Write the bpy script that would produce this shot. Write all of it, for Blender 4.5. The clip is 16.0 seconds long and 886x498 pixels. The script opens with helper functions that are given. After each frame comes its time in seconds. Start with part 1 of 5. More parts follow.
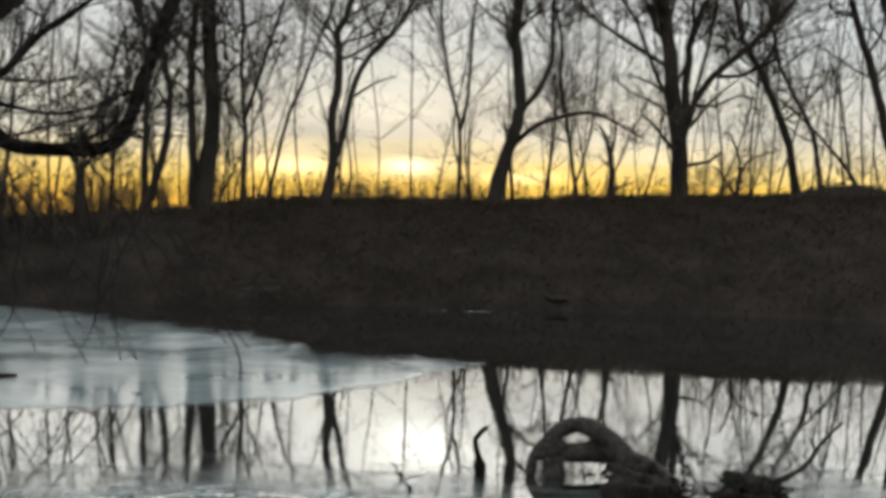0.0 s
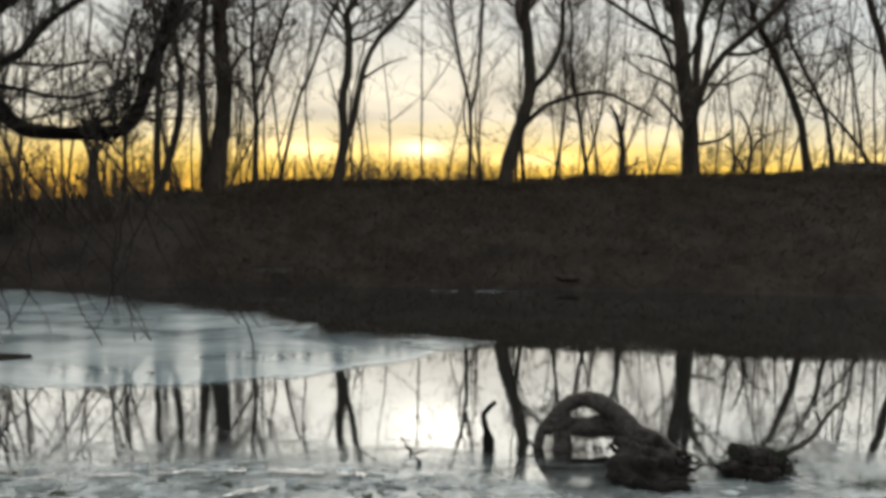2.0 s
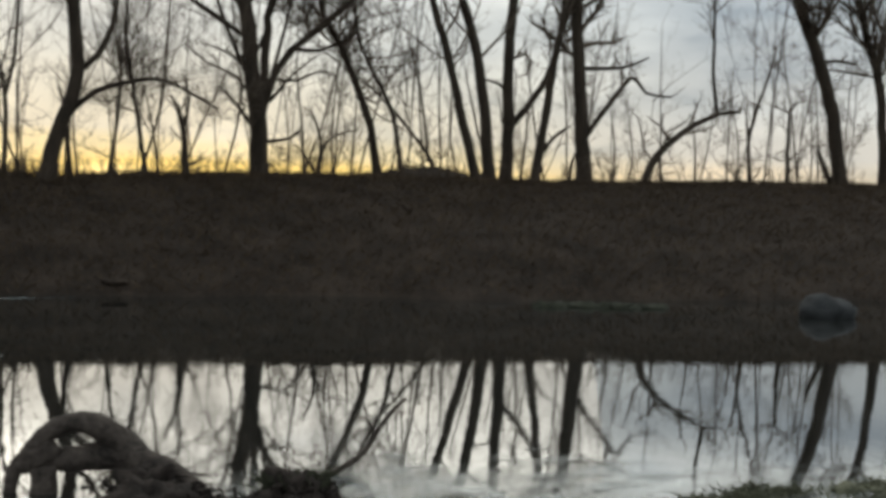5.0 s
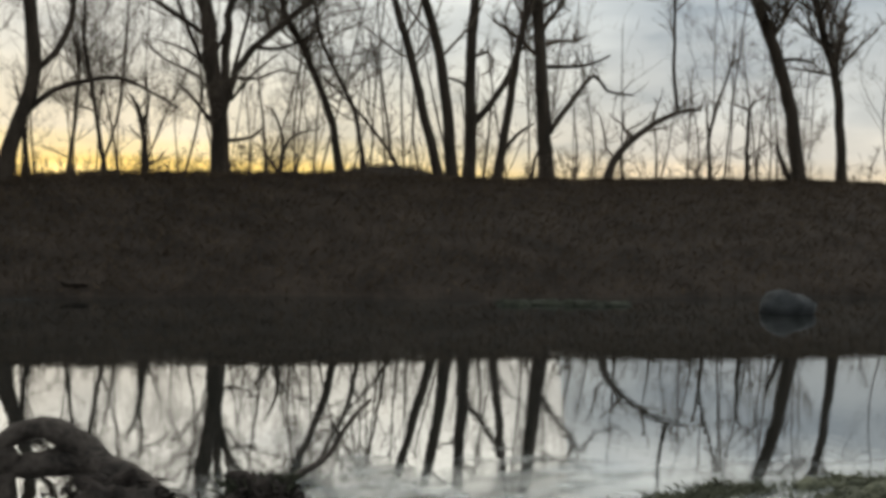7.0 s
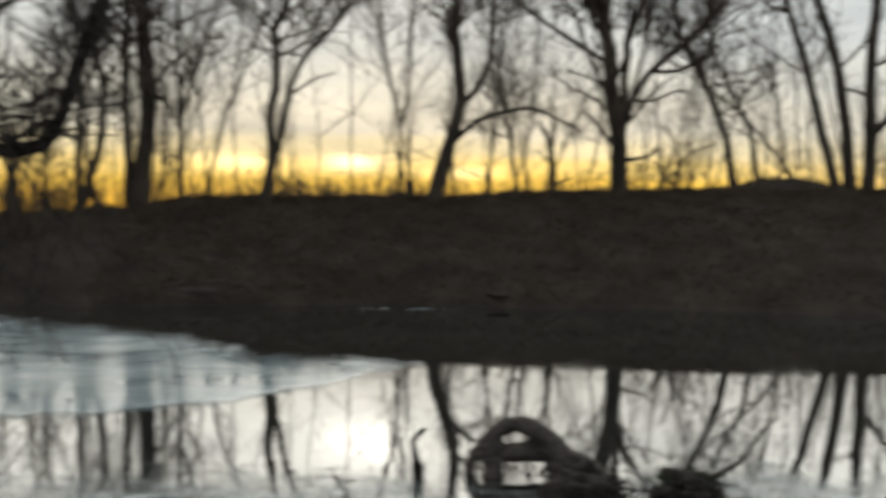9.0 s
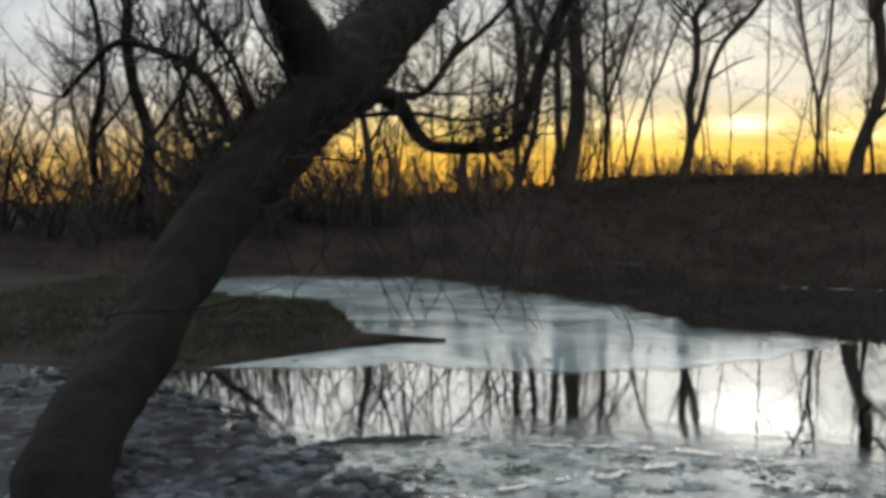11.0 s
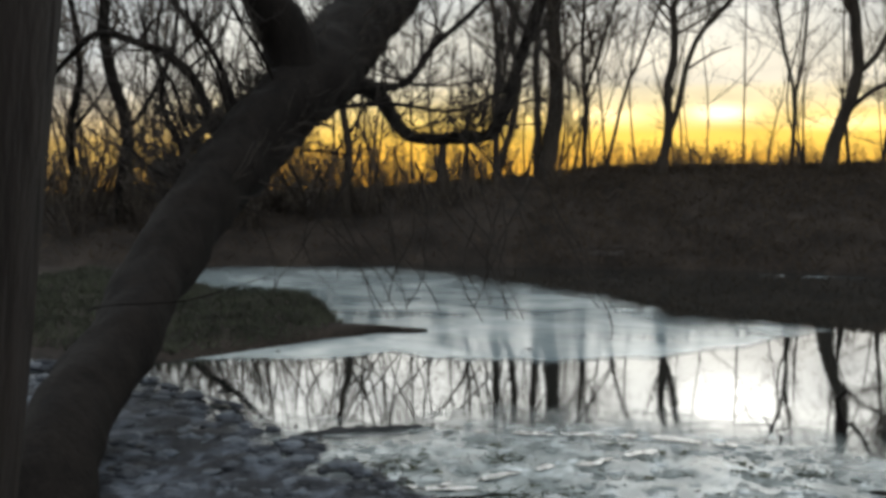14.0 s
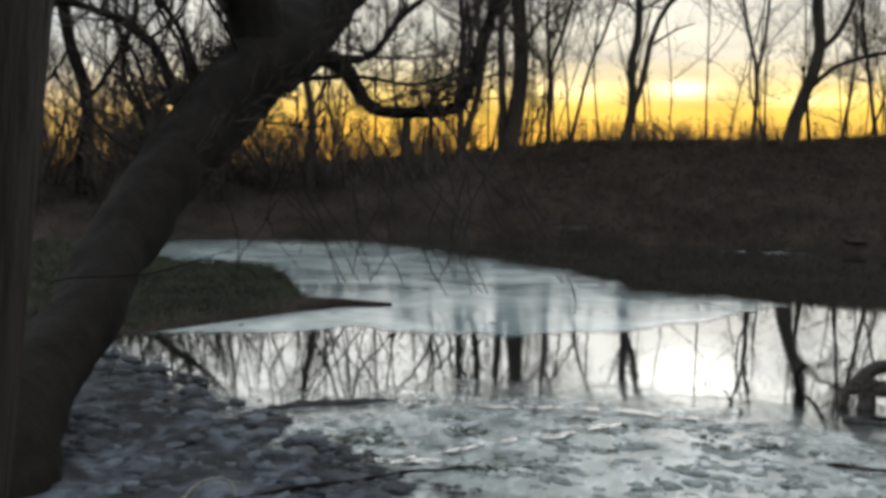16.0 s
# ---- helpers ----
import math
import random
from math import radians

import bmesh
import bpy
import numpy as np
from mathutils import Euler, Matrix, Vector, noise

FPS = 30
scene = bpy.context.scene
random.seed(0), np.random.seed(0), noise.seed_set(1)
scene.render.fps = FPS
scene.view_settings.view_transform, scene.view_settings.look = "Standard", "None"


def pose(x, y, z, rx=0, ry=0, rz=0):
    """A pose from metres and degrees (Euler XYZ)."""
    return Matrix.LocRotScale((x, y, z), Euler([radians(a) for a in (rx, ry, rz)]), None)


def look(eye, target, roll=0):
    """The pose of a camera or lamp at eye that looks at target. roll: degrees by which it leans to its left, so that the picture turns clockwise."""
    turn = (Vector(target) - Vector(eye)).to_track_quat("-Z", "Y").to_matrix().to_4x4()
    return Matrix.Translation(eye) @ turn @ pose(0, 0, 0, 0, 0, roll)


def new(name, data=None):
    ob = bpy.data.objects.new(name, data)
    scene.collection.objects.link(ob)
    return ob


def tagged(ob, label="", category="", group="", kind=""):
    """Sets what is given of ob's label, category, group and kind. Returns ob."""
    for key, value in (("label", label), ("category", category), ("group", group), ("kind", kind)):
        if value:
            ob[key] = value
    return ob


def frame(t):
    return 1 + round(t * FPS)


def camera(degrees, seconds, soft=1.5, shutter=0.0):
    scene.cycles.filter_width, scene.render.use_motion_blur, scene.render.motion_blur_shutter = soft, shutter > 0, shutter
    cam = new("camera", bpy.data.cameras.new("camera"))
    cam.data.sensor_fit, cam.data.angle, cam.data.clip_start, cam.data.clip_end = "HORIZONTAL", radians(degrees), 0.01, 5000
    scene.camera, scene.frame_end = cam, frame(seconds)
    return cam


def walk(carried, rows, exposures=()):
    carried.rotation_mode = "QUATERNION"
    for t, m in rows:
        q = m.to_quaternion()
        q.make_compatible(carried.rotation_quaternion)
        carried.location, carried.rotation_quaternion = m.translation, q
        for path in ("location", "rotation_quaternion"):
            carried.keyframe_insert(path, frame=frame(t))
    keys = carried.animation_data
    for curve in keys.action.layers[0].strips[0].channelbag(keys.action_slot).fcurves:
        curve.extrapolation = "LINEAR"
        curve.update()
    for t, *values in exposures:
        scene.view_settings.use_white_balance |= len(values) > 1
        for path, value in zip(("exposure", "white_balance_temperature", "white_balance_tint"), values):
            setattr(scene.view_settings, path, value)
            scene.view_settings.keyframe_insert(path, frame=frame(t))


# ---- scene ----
# ---- camera ----
cam = camera(44.85, 16.0, soft=3.8, shutter=0.8)
PATH = [
    (0, (0.038, 0.150, 1.549), (0.129, 8.138, 1.123), 1.40),
    (0.5, (0.001, 0.012, 1.554), (-0.033, 7.994, 1.020), 1.40),
    (1, (0.014, 0.023, 1.560), (0.033, 8.003, 0.997), 1.01),
    (1.5, (-0.007, 0.006, 1.558), (-0.008, 7.985, 0.984), 1.20),
    (2, (0.072, 0.083, 1.528), (0.065, 8.063, 0.969), 0.88),
    (2.5, (0.109, 0.137, 1.509), (0.422, 8.112, 0.960), 1.05),
    (3, (0.244, 0.382, 1.484), (1.335, 8.289, 0.938), 0.89),
    (3.5, (0.353, 0.532, 1.444), (1.999, 8.344, 0.924), 1.04),
    (4, (0.448, 0.695, 1.409), (2.583, 8.388, 0.895), 1.40),
    (4.5, (0.529, 0.913, 1.356), (3.168, 8.450, 0.888), 1.83),
    (5, (0.614, 1.302, 1.277), (3.595, 8.716, 0.897), 2.01),
    (5.2, (0.618, 1.322, 1.274), (3.633, 8.710, 0.889), 1.97),
    (6.4, (0.622, 1.345, 1.276), (3.880, 8.629, 0.891), 1.80),
    (7.3, (0.606, 1.305, 1.293), (3.769, 8.631, 0.901), 1.62),
    (7.5, (0.592, 1.275, 1.301), (3.594, 8.679, 0.905), 1.53),
    (8, (0.454, 0.788, 1.434), (2.753, 8.438, 0.993), 1.04),
    (8.5, (0.278, 0.454, 1.522), (1.683, 8.318, 1.085), 0.54),
    (9, (0.090, 0.211, 1.573), (0.593, 8.182, 1.120), 0.88),
    (9.5, (-0.007, -0.072, 1.637), (-0.363, 7.906, 1.161), -0.03),
    (10, (-0.185, -0.820, 1.770), (-1.394, 7.068, 1.204), 0.21),
    (10.2, (-0.225, -0.930, 1.795), (-1.748, 6.903, 1.210), 0.22),
    (11.1, (-0.298, -1.180, 1.858), (-2.618, 6.455, 1.098), 0.25),
    (12.3, (-0.306, -1.220, 1.869), (-2.559, 6.435, 1.049), 0.22),
    (12.5, (-0.306, -1.220, 1.869), (-2.514, 6.425, 1.047), 0.21),
    (13, (-0.309, -1.221, 1.869), (-2.451, 6.444, 1.052), 0.02),
    (13.5, (-0.311, -1.221, 1.869), (-2.404, 6.456, 1.031), -0.12),
    (14, (-0.308, -1.221, 1.869), (-2.453, 6.442, 1.045), 0.11),
    (14.5, (-0.308, -1.221, 1.869), (-2.417, 6.454, 1.065), 0.42),
    (15, (-0.311, -1.222, 1.869), (-2.383, 6.457, 1.007), 0.70),
    (15.5, (-0.319, -1.224, 1.869), (-2.282, 6.473, 0.915), 0.64),
    (16, (-0.325, -1.225, 1.869), (-2.195, 6.488, 0.855), 0.66),
]
walk(cam, [(t, look(eye, target, roll)) for t, eye, target, roll in PATH],
     [(0.0, 0.13, 6780, 10), (1.5, 0.15, 6800, 10), (2.0, 0.25, 6900, 10), (2.5, 0.20, 6860, 10), (3.2, 0.14, 6860, 10), (5.0, 0.19, 7090, 10), (7.5, 0.24, 7150, 10), (10.0, 0.18, 6780, 10), (12.5, 0.34, 6620, 10), (16.0, 0.34, 6580, 10)])

# ---- sky and sun: a low sun behind thin cloud over the far bank, a yellow band along the skyline ----
SUN_EL = radians(13.6)
world = bpy.data.worlds.new("dusk_sky")
scene.world = world
world.use_nodes = True
wt = world.node_tree
wt.nodes.clear()


def wmath(op, a, b=None, clamp=False):
    n = wt.nodes.new("ShaderNodeMath")
    n.operation, n.use_clamp = op, clamp
    for slot, v in enumerate((a, b)):
        if v is None:
            continue
        if isinstance(v, (int, float)):
            n.inputs[slot].default_value = v
        else:
            wt.links.new(v, n.inputs[slot])
    return n.outputs[0]


def wramp(fac, stops):
    n = wt.nodes.new("ShaderNodeValToRGB")
    n.color_ramp.interpolation = "EASE"
    el = n.color_ramp.elements
    while len(el) < len(stops):
        el.new(0.5)
    for e, (p, c) in zip(el, stops):
        e.position, e.color = p, (*c, 1)
    wt.links.new(fac, n.inputs[0])
    return n.outputs[0]


def wmix(kind, fac, a, b):
    n = wt.nodes.new("ShaderNodeMix")
    n.data_type, n.blend_type = "RGBA", kind
    for slot, v in ((0, fac), (6, a), (7, b)):
        if isinstance(v, (int, float, tuple)):
            n.inputs[slot].default_value = v
        else:
            wt.links.new(v, n.inputs[slot])
    return n.outputs[2]


coord = wt.nodes.new("ShaderNodeTexCoord").outputs["Generated"]
split = wt.nodes.new("ShaderNodeSeparateXYZ")
wt.links.new(coord, split.inputs[0])
dx, dy, dz = split.outputs
# drifting bands of thin cloud bend the height at which the colours change
cloud_map = wt.nodes.new("ShaderNodeMapping")
cloud_map.inputs["Scale"].default_value = (3.0, 3.0, 22.0)
wt.links.new(coord, cloud_map.inputs[0])
cloud = wt.nodes.new("ShaderNodeTexNoise")
cloud.inputs["Scale"].default_value, cloud.inputs["Detail"].default_value = 2.2, 5.0
wt.links.new(cloud_map.outputs[0], cloud.inputs["Vector"])
wave = wmath("MULTIPLY", wmath("SUBTRACT", cloud.outputs["Fac"], 0.5), 0.018)
height = wmath("ADD", wmath("ADD", dz, wave), 0.08)
level = wmath("DIVIDE", height, 0.48, True)


def at_height(z):
    return (z + 0.08) / 0.48


WEST = [(-0.06, (0.78, 0.33, 0.025)), (-0.02, (0.82, 0.43, 0.04)), (0.004, (0.85, 0.54, 0.080)), (0.020, (0.83, 0.62, 0.21)),
        (0.037, (0.72, 0.645, 0.43)), (0.054, (0.63, 0.62, 0.55)), (0.15, (0.55, 0.60, 0.625)), (0.24, (1.12, 1.20, 1.22)), (0.38, (1.05, 1.13, 1.2))]
SIDE = [(-0.06, (0.76, 0.38, 0.07)), (-0.01, (0.84, 0.54, 0.15)), (0.008, (0.83, 0.62, 0.34)), (0.024, (0.74, 0.65, 0.51)), (0.050, (0.61, 0.61, 0.59)),
        (0.09, (0.49, 0.53, 0.56)), (0.19, (0.41, 0.48, 0.55)), (0.28, (1.6, 1.72, 1.76)), (0.38, (1.4, 1.5, 1.56))]
west = wramp(level, [(at_height(z), c) for z, c in WEST])
side = wramp(level, [(at_height(z), c) for z, c in SIDE])
flat = wmath("SQRT", wmath("ADD", wmath("MULTIPLY", dx, dx), wmath("ADD", wmath("MULTIPLY", dy, dy), 1e-4)))
toward = wmath("DIVIDE", dy, flat)
aside = wt.nodes.new("ShaderNodeMapRange")
aside.interpolation_type = "SMOOTHSTEP"
for slot, v in ((1, 0.965), (2, 0.80), (3, 0.0), (4, 1.0)):
    aside.inputs[slot].default_value = v
wt.links.new(toward, aside.inputs[0])
sky_colour = wmix("MIX", aside.outputs[0], west, side)
# cloud texture in light and dark
cloud_big = wt.nodes.new("ShaderNodeTexNoise")
cloud_big.inputs["Scale"].default_value, cloud_big.inputs["Detail"].default_value = 1.6, 6.0
big_map = wt.nodes.new("ShaderNodeMapping")
big_map.inputs["Scale"].default_value = (4.5, 4.5, 15.0)
wt.links.new(coord, big_map.inputs[0])
wt.links.new(big_map.outputs[0], cloud_big.inputs["Vector"])
tone = wramp(cloud_big.outputs["Fac"], [(0.32, (0.74, 0.77, 0.81)), (0.5, (1.0, 1.0, 1.0)), (0.68, (1.22, 1.20, 1.17))])
sky_colour = wmix("MULTIPLY", 1.0, sky_colour, tone)


def glow(az, el, wide, tall, colour, under):
    """A bright gap in the cloud, at degrees to the left of ahead and above level."""
    a, e = radians(az), radians(el)
    gap = (-math.sin(a) * math.cos(e), math.cos(a) * math.cos(e), math.sin(e))
    sx = wmath("DIVIDE", wmath("SUBTRACT", dx, gap[0]), wide)
    sz = wmath("DIVIDE", wmath("SUBTRACT", dz, gap[2]), tall)
    r2 = wmath("ADD", wmath("MULTIPLY", sx, sx), wmath("MULTIPLY", sz, sz))
    fall = wmath("MULTIPLY", wmath("POWER", 2.718, wmath("MULTIPLY", r2, -1.0)), wmath("GREATER_THAN", dy, 0.0))
    n = wt.nodes.new("ShaderNodeMix")
    n.data_type, n.blend_type = "RGBA", "ADD"
    wt.links.new(fall, n.inputs[0])
    wt.links.new(under, n.inputs[6])
    n.inputs[7].default_value = (*colour, 1)
    return n.outputs[2]


sky_colour = glow(25.0, 7.0, 0.15, 0.085, (0.15, 0.132, 0.098), sky_colour)
sky_colour = glow(1.3, 1.3, 0.026, 0.0075, (1.1, 0.98, 0.72), sky_colour)
sky_colour = glow(-4.6, 0.8, 0.035, 0.006, (0.6, 0.52, 0.32), sky_colour)
sky_colour = glow(7.2, 1.2, 0.034, 0.007, (0.7, 0.6, 0.38), sky_colour)
sky_colour = glow(16.4, -1.7, 0.030, 0.014, (0.42, 0.25, 0.03), sky_colour)
sky_colour = glow(0.4, 13.6, 0.060, 0.040, (0.22, 0.216, 0.203), sky_colour)
sky_colour = glow(5.0, 13.4, 0.24, 0.055, (0.06, 0.059, 0.057), sky_colour)
sky_colour = glow(0.2, 13.5, 0.038, 0.018, (1.35, 1.30, 1.22), sky_colour)
# the sky behind the walker is darker
east = wt.nodes.new("ShaderNodeMapRange")
east.interpolation_type = "SMOOTHSTEP"
for slot, v in ((1, 0.6), (2, -0.3), (3, 1.0), (4, 0.58)):
    east.inputs[slot].default_value = v
wt.links.new(toward, east.inputs[0])
east_rgb = wt.nodes.new("ShaderNodeCombineColor")
for slot, power in enumerate((1.05, 0.96, 0.82)):
    wt.links.new(wmath("POWER", east.outputs[0], power), east_rgb.inputs[slot])
sky_colour = wmix("MULTIPLY", 1.0, sky_colour, east_rgb.outputs[0])
sky_tex = wt.nodes.new("ShaderNodeTexSky")
sky_tex.sky_type, sky_tex.sun_disc = "NISHITA", False
sky_tex.sun_elevation, sky_tex.sun_rotation = SUN_EL, 0.0
sky_bg = wt.nodes.new("ShaderNodeBackground")
sky_bg.inputs[1].default_value = 0.05
wt.links.new(sky_tex.outputs[0], sky_bg.inputs[0])
cloud_bg = wt.nodes.new("ShaderNodeBackground")
cloud_bg.inputs[1].default_value = 1.02
wt.links.new(sky_colour, cloud_bg.inputs[0])
veil = wt.nodes.new("ShaderNodeMixShader")
veil.inputs[0].default_value = 0.93
wt.links.new(sky_bg.outputs[0], veil.inputs[1])
wt.links.new(cloud_bg.outputs[0], veil.inputs[2])
wout = wt.nodes.new("ShaderNodeOutputWorld")
wt.links.new(veil.outputs[0], wout.inputs[0])

sun = new("sun", bpy.data.lights.new("sun", "SUN"))
sun.data.energy, sun.data.angle, sun.data.color = 0.25, radians(60), (1.0, 0.88, 0.70)
sun.matrix_world = look((0, 400 * math.cos(SUN_EL), 400 * math.sin(SUN_EL)), (0, 0, 0))


# ---- materials ----
def material(name, dark, light, rough=0.8, scale=6.0, bump=0.3, fine=40.0, spec=0.5, stretch=(1, 1, 1), extra=None):
    m = bpy.data.materials.new(name)
    m.use_nodes = True
    nt = m.node_tree
    bsdf = nt.nodes["Principled BSDF"]
    tc = nt.nodes.new("ShaderNodeTexCoord")
    mp = nt.nodes.new("ShaderNodeMapping")
    mp.inputs["Scale"].default_value = stretch
    nt.links.new(tc.outputs["Object"], mp.inputs[0])
    big, small = nt.nodes.new("ShaderNodeTexNoise"), nt.nodes.new("ShaderNodeTexNoise")
    for n, s in ((big, scale), (small, fine)):
        n.inputs["Scale"].default_value, n.inputs["Detail"].default_value = s, 5.0
        nt.links.new(mp.outputs[0], n.inputs["Vector"])
    both = nt.nodes.new("ShaderNodeMath")
    both.operation = "MULTIPLY_ADD"
    both.inputs[1].default_value = 0.45
    nt.links.new(small.outputs["Fac"], both.inputs[0])
    half = nt.nodes.new("ShaderNodeMath")
    half.operation = "MULTIPLY"
    half.inputs[1].default_value = 0.55
    nt.links.new(big.outputs["Fac"], half.inputs[0])
    nt.links.new(half.outputs[0], both.inputs[2])
    ramp = nt.nodes.new("ShaderNodeValToRGB")
    ramp.color_ramp.elements[0].position, ramp.color_ramp.elements[0].color = 0.36, (*dark, 1)
    ramp.color_ramp.elements[1].position, ramp.color_ramp.elements[1].color = 0.64, (*light, 1)
    if extra:
        e = ramp.color_ramp.elements.new(0.5)
        e.color = (*extra, 1)
    nt.links.new(both.outputs[0], ramp.inputs[0])
    nt.links.new(ramp.outputs[0], bsdf.inputs["Base Color"])
    bsdf.inputs["Roughness"].default_value = rough
    bsdf.inputs["Specular IOR Level"].default_value = spec
    b = nt.nodes.new("ShaderNodeBump")
    b.inputs["Strength"].default_value, b.inputs["Distance"].default_value = bump, 0.02
    nt.links.new(both.outputs[0], b.inputs["Height"])
    nt.links.new(b.outputs[0], bsdf.inputs["Normal"])
    return m


BARK = material("bark", (0.019, 0.0147, 0.0108), (0.054, 0.042, 0.031), 0.9, 5, 0.7, 50, 0.2, (1, 1, 0.25))
# set below real bark so trunks stay dark under the sky behind the walker
BARK_DARK = material("dark_bark", (0.0040, 0.0031, 0.0024), (0.0120, 0.0093, 0.0073), 0.9, 9, 1.0, 45, 0.1, (1, 1, 0.35))
TWIG = material("twig_bark", (0.045, 0.035, 0.026), (0.12, 0.095, 0.072), 0.9, 8, 0.1, 40, 0.2)
TWIG_DARK = material("dark_twig_bark", (0.012, 0.0095, 0.0075), (0.038, 0.030, 0.023), 0.9, 8, 0.1, 40, 0.2)
DRIFT = material("weathered_driftwood", (0.014, 0.0115, 0.0095), (0.070, 0.058, 0.049), 0.85, 8, 1.0, 40, 0.2)
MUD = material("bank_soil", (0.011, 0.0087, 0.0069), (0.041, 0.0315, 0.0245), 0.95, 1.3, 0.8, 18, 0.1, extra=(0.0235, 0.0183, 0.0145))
BARK_STANDIN = material("standin_bark", (0.005, 0.0038, 0.0032), (0.019, 0.0145, 0.012), 0.9, 7, 1.0, 45, 0.15, (1, 1, 0.3))
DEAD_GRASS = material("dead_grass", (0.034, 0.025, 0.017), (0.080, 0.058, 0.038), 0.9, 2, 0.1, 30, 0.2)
GREEN_GRASS = material("winter_grass", (0.026, 0.029, 0.019), (0.078, 0.080, 0.052), 0.9, 2, 0.1, 30, 0.2)
SOD = material("frozen_clod", (0.010, 0.011, 0.013), (0.055, 0.060, 0.068), 0.8, 11, 0.6, 60, 0.2)
SOD_ICY = material("icy_clod", (0.022, 0.026, 0.031), (0.080, 0.092, 0.106), 0.6, 11, 0.6, 60, 0.3)
WET_ROOT = material("wet_root_fibre", (0.006, 0.005, 0.0042), (0.027, 0.021, 0.0175), 0.9, 10, 1.0, 50, 0.15)
LITTER = material("wet_leaf_litter", (0.010, 0.010, 0.010), (0.035, 0.034, 0.033), 0.8, 9, 0.6, 60, 0.3)
MOSS_DARK = material("wet_moss", (0.012, 0.014, 0.010), (0.030, 0.034, 0.022), 0.95, 14, 0.6, 90, 0.2)
MOSS = material("moss", (0.020, 0.023, 0.015), (0.058, 0.062, 0.038), 0.95, 14, 0.6, 90, 0.2)
CLOT = material("dirty_slush_clot", (0.080, 0.091, 0.086), (0.24, 0.265, 0.25), 0.6, 9, 0.6, 60, 0.3)
STONE = material("pale_stone", (0.010, 0.0115, 0.0118), (0.030, 0.034, 0.036), 0.9, 5, 0.5, 50, 0.3)


def water_material():
    m = bpy.data.materials.new("still_water")
    m.use_nodes = True
    nt = m.node_tree
    bsdf = nt.nodes["Principled BSDF"]
    bsdf.inputs["Base Color"].default_value = (0.012, 0.013, 0.012, 1)
    bsdf.inputs["IOR"].default_value = 2.8
    tc, mp = nt.nodes.new("ShaderNodeTexCoord"), nt.nodes.new("ShaderNodeMapping")
    mp.inputs["Scale"].default_value = (1.0, 0.45, 1.0)
    nt.links.new(tc.outputs["Object"], mp.inputs[0])
    ripple, film = nt.nodes.new("ShaderNodeTexNoise"), nt.nodes.new("ShaderNodeTexNoise")
    for n, s in ((ripple, 9.0), (film, 0.9)):
        n.inputs["Scale"].default_value, n.inputs["Detail"].default_value = s, 3.0
        nt.links.new(mp.outputs[0], n.inputs["Vector"])
    ramp = nt.nodes.new("ShaderNodeMapRange")
    for slot, v in ((1, 0.4), (2, 0.7), (3, 0.018), (4, 0.06)):
        ramp.inputs[slot].default_value = v
    nt.links.new(film.outputs["Fac"], ramp.inputs[0])
    nt.links.new(ramp.outputs[0], bsdf.inputs["Roughness"])
    b = nt.nodes.new("ShaderNodeBump")
    b.inputs["Strength"].default_value, b.inputs["Distance"].default_value = 0.05, 0.01
    nt.links.new(ripple.outputs["Fac"], b.inputs["Height"])
    nt.links.new(b.outputs[0], bsdf.inputs["Normal"])
    # an added glossy layer brightens the reflections beyond the water's own mirror
    added_gloss, mix = nt.nodes.new("ShaderNodeBsdfGlossy"), nt.nodes.new("ShaderNodeMixShader")
    added_gloss.inputs["Color"].default_value = (0.92, 0.92, 0.90, 1)
    nt.links.new(ramp.outputs[0], added_gloss.inputs["Roughness"])
    nt.links.new(b.outputs[0], added_gloss.inputs["Normal"])
    mix.inputs[0].default_value = 0.17
    nt.links.new(bsdf.outputs[0], mix.inputs[1])
    nt.links.new(added_gloss.outputs[0], mix.inputs[2])
    nt.links.new(mix.outputs[0], nt.nodes["Material Output"].inputs["Surface"])
    return m


WATER = water_material()


def melt_material():
    m = bpy.data.materials.new("glitter_melt_film")
    m.use_nodes = True
    nt = m.node_tree
    bsdf = nt.nodes["Principled BSDF"]
    bsdf.inputs["Base Color"].default_value = (0.42, 0.46, 0.46, 1)
    bsdf.inputs["IOR"].default_value = 3.2
    tc, ripple, gloss, b = (nt.nodes.new("ShaderNode" + k) for k in ("TexCoord", "TexNoise", "MapRange", "Bump"))
    ripple.inputs["Scale"].default_value, ripple.inputs["Detail"].default_value = 26.0, 4.0
    nt.links.new(tc.outputs["Object"], ripple.inputs["Vector"])
    for slot, v in ((1, 0.35), (2, 0.65), (3, 0.03), (4, 0.22)):
        gloss.inputs[slot].default_value = v
    nt.links.new(ripple.outputs["Fac"], gloss.inputs[0])
    nt.links.new(gloss.outputs[0], bsdf.inputs["Roughness"])
    b.inputs["Strength"].default_value, b.inputs["Distance"].default_value = 0.9, 0.015
    nt.links.new(ripple.outputs["Fac"], b.inputs["Height"])
    nt.links.new(b.outputs[0], bsdf.inputs["Normal"])
    # a near-full mirror, beyond real water, imitates sun glitter
    shine, mix = nt.nodes.new("ShaderNodeBsdfGlossy"), nt.nodes.new("ShaderNodeMixShader")
    shine.inputs["Color"].default_value = (0.96, 0.96, 0.94, 1)
    nt.links.new(gloss.outputs[0], shine.inputs["Roughness"])
    nt.links.new(b.outputs[0], shine.inputs["Normal"])
    mix.inputs[0].default_value = 0.85
    nt.links.new(bsdf.outputs[0], mix.inputs[1])
    nt.links.new(shine.outputs[0], mix.inputs[2])
    nt.links.new(mix.outputs[0], nt.nodes["Material Output"].inputs["Surface"])
    return m


MELT = melt_material()


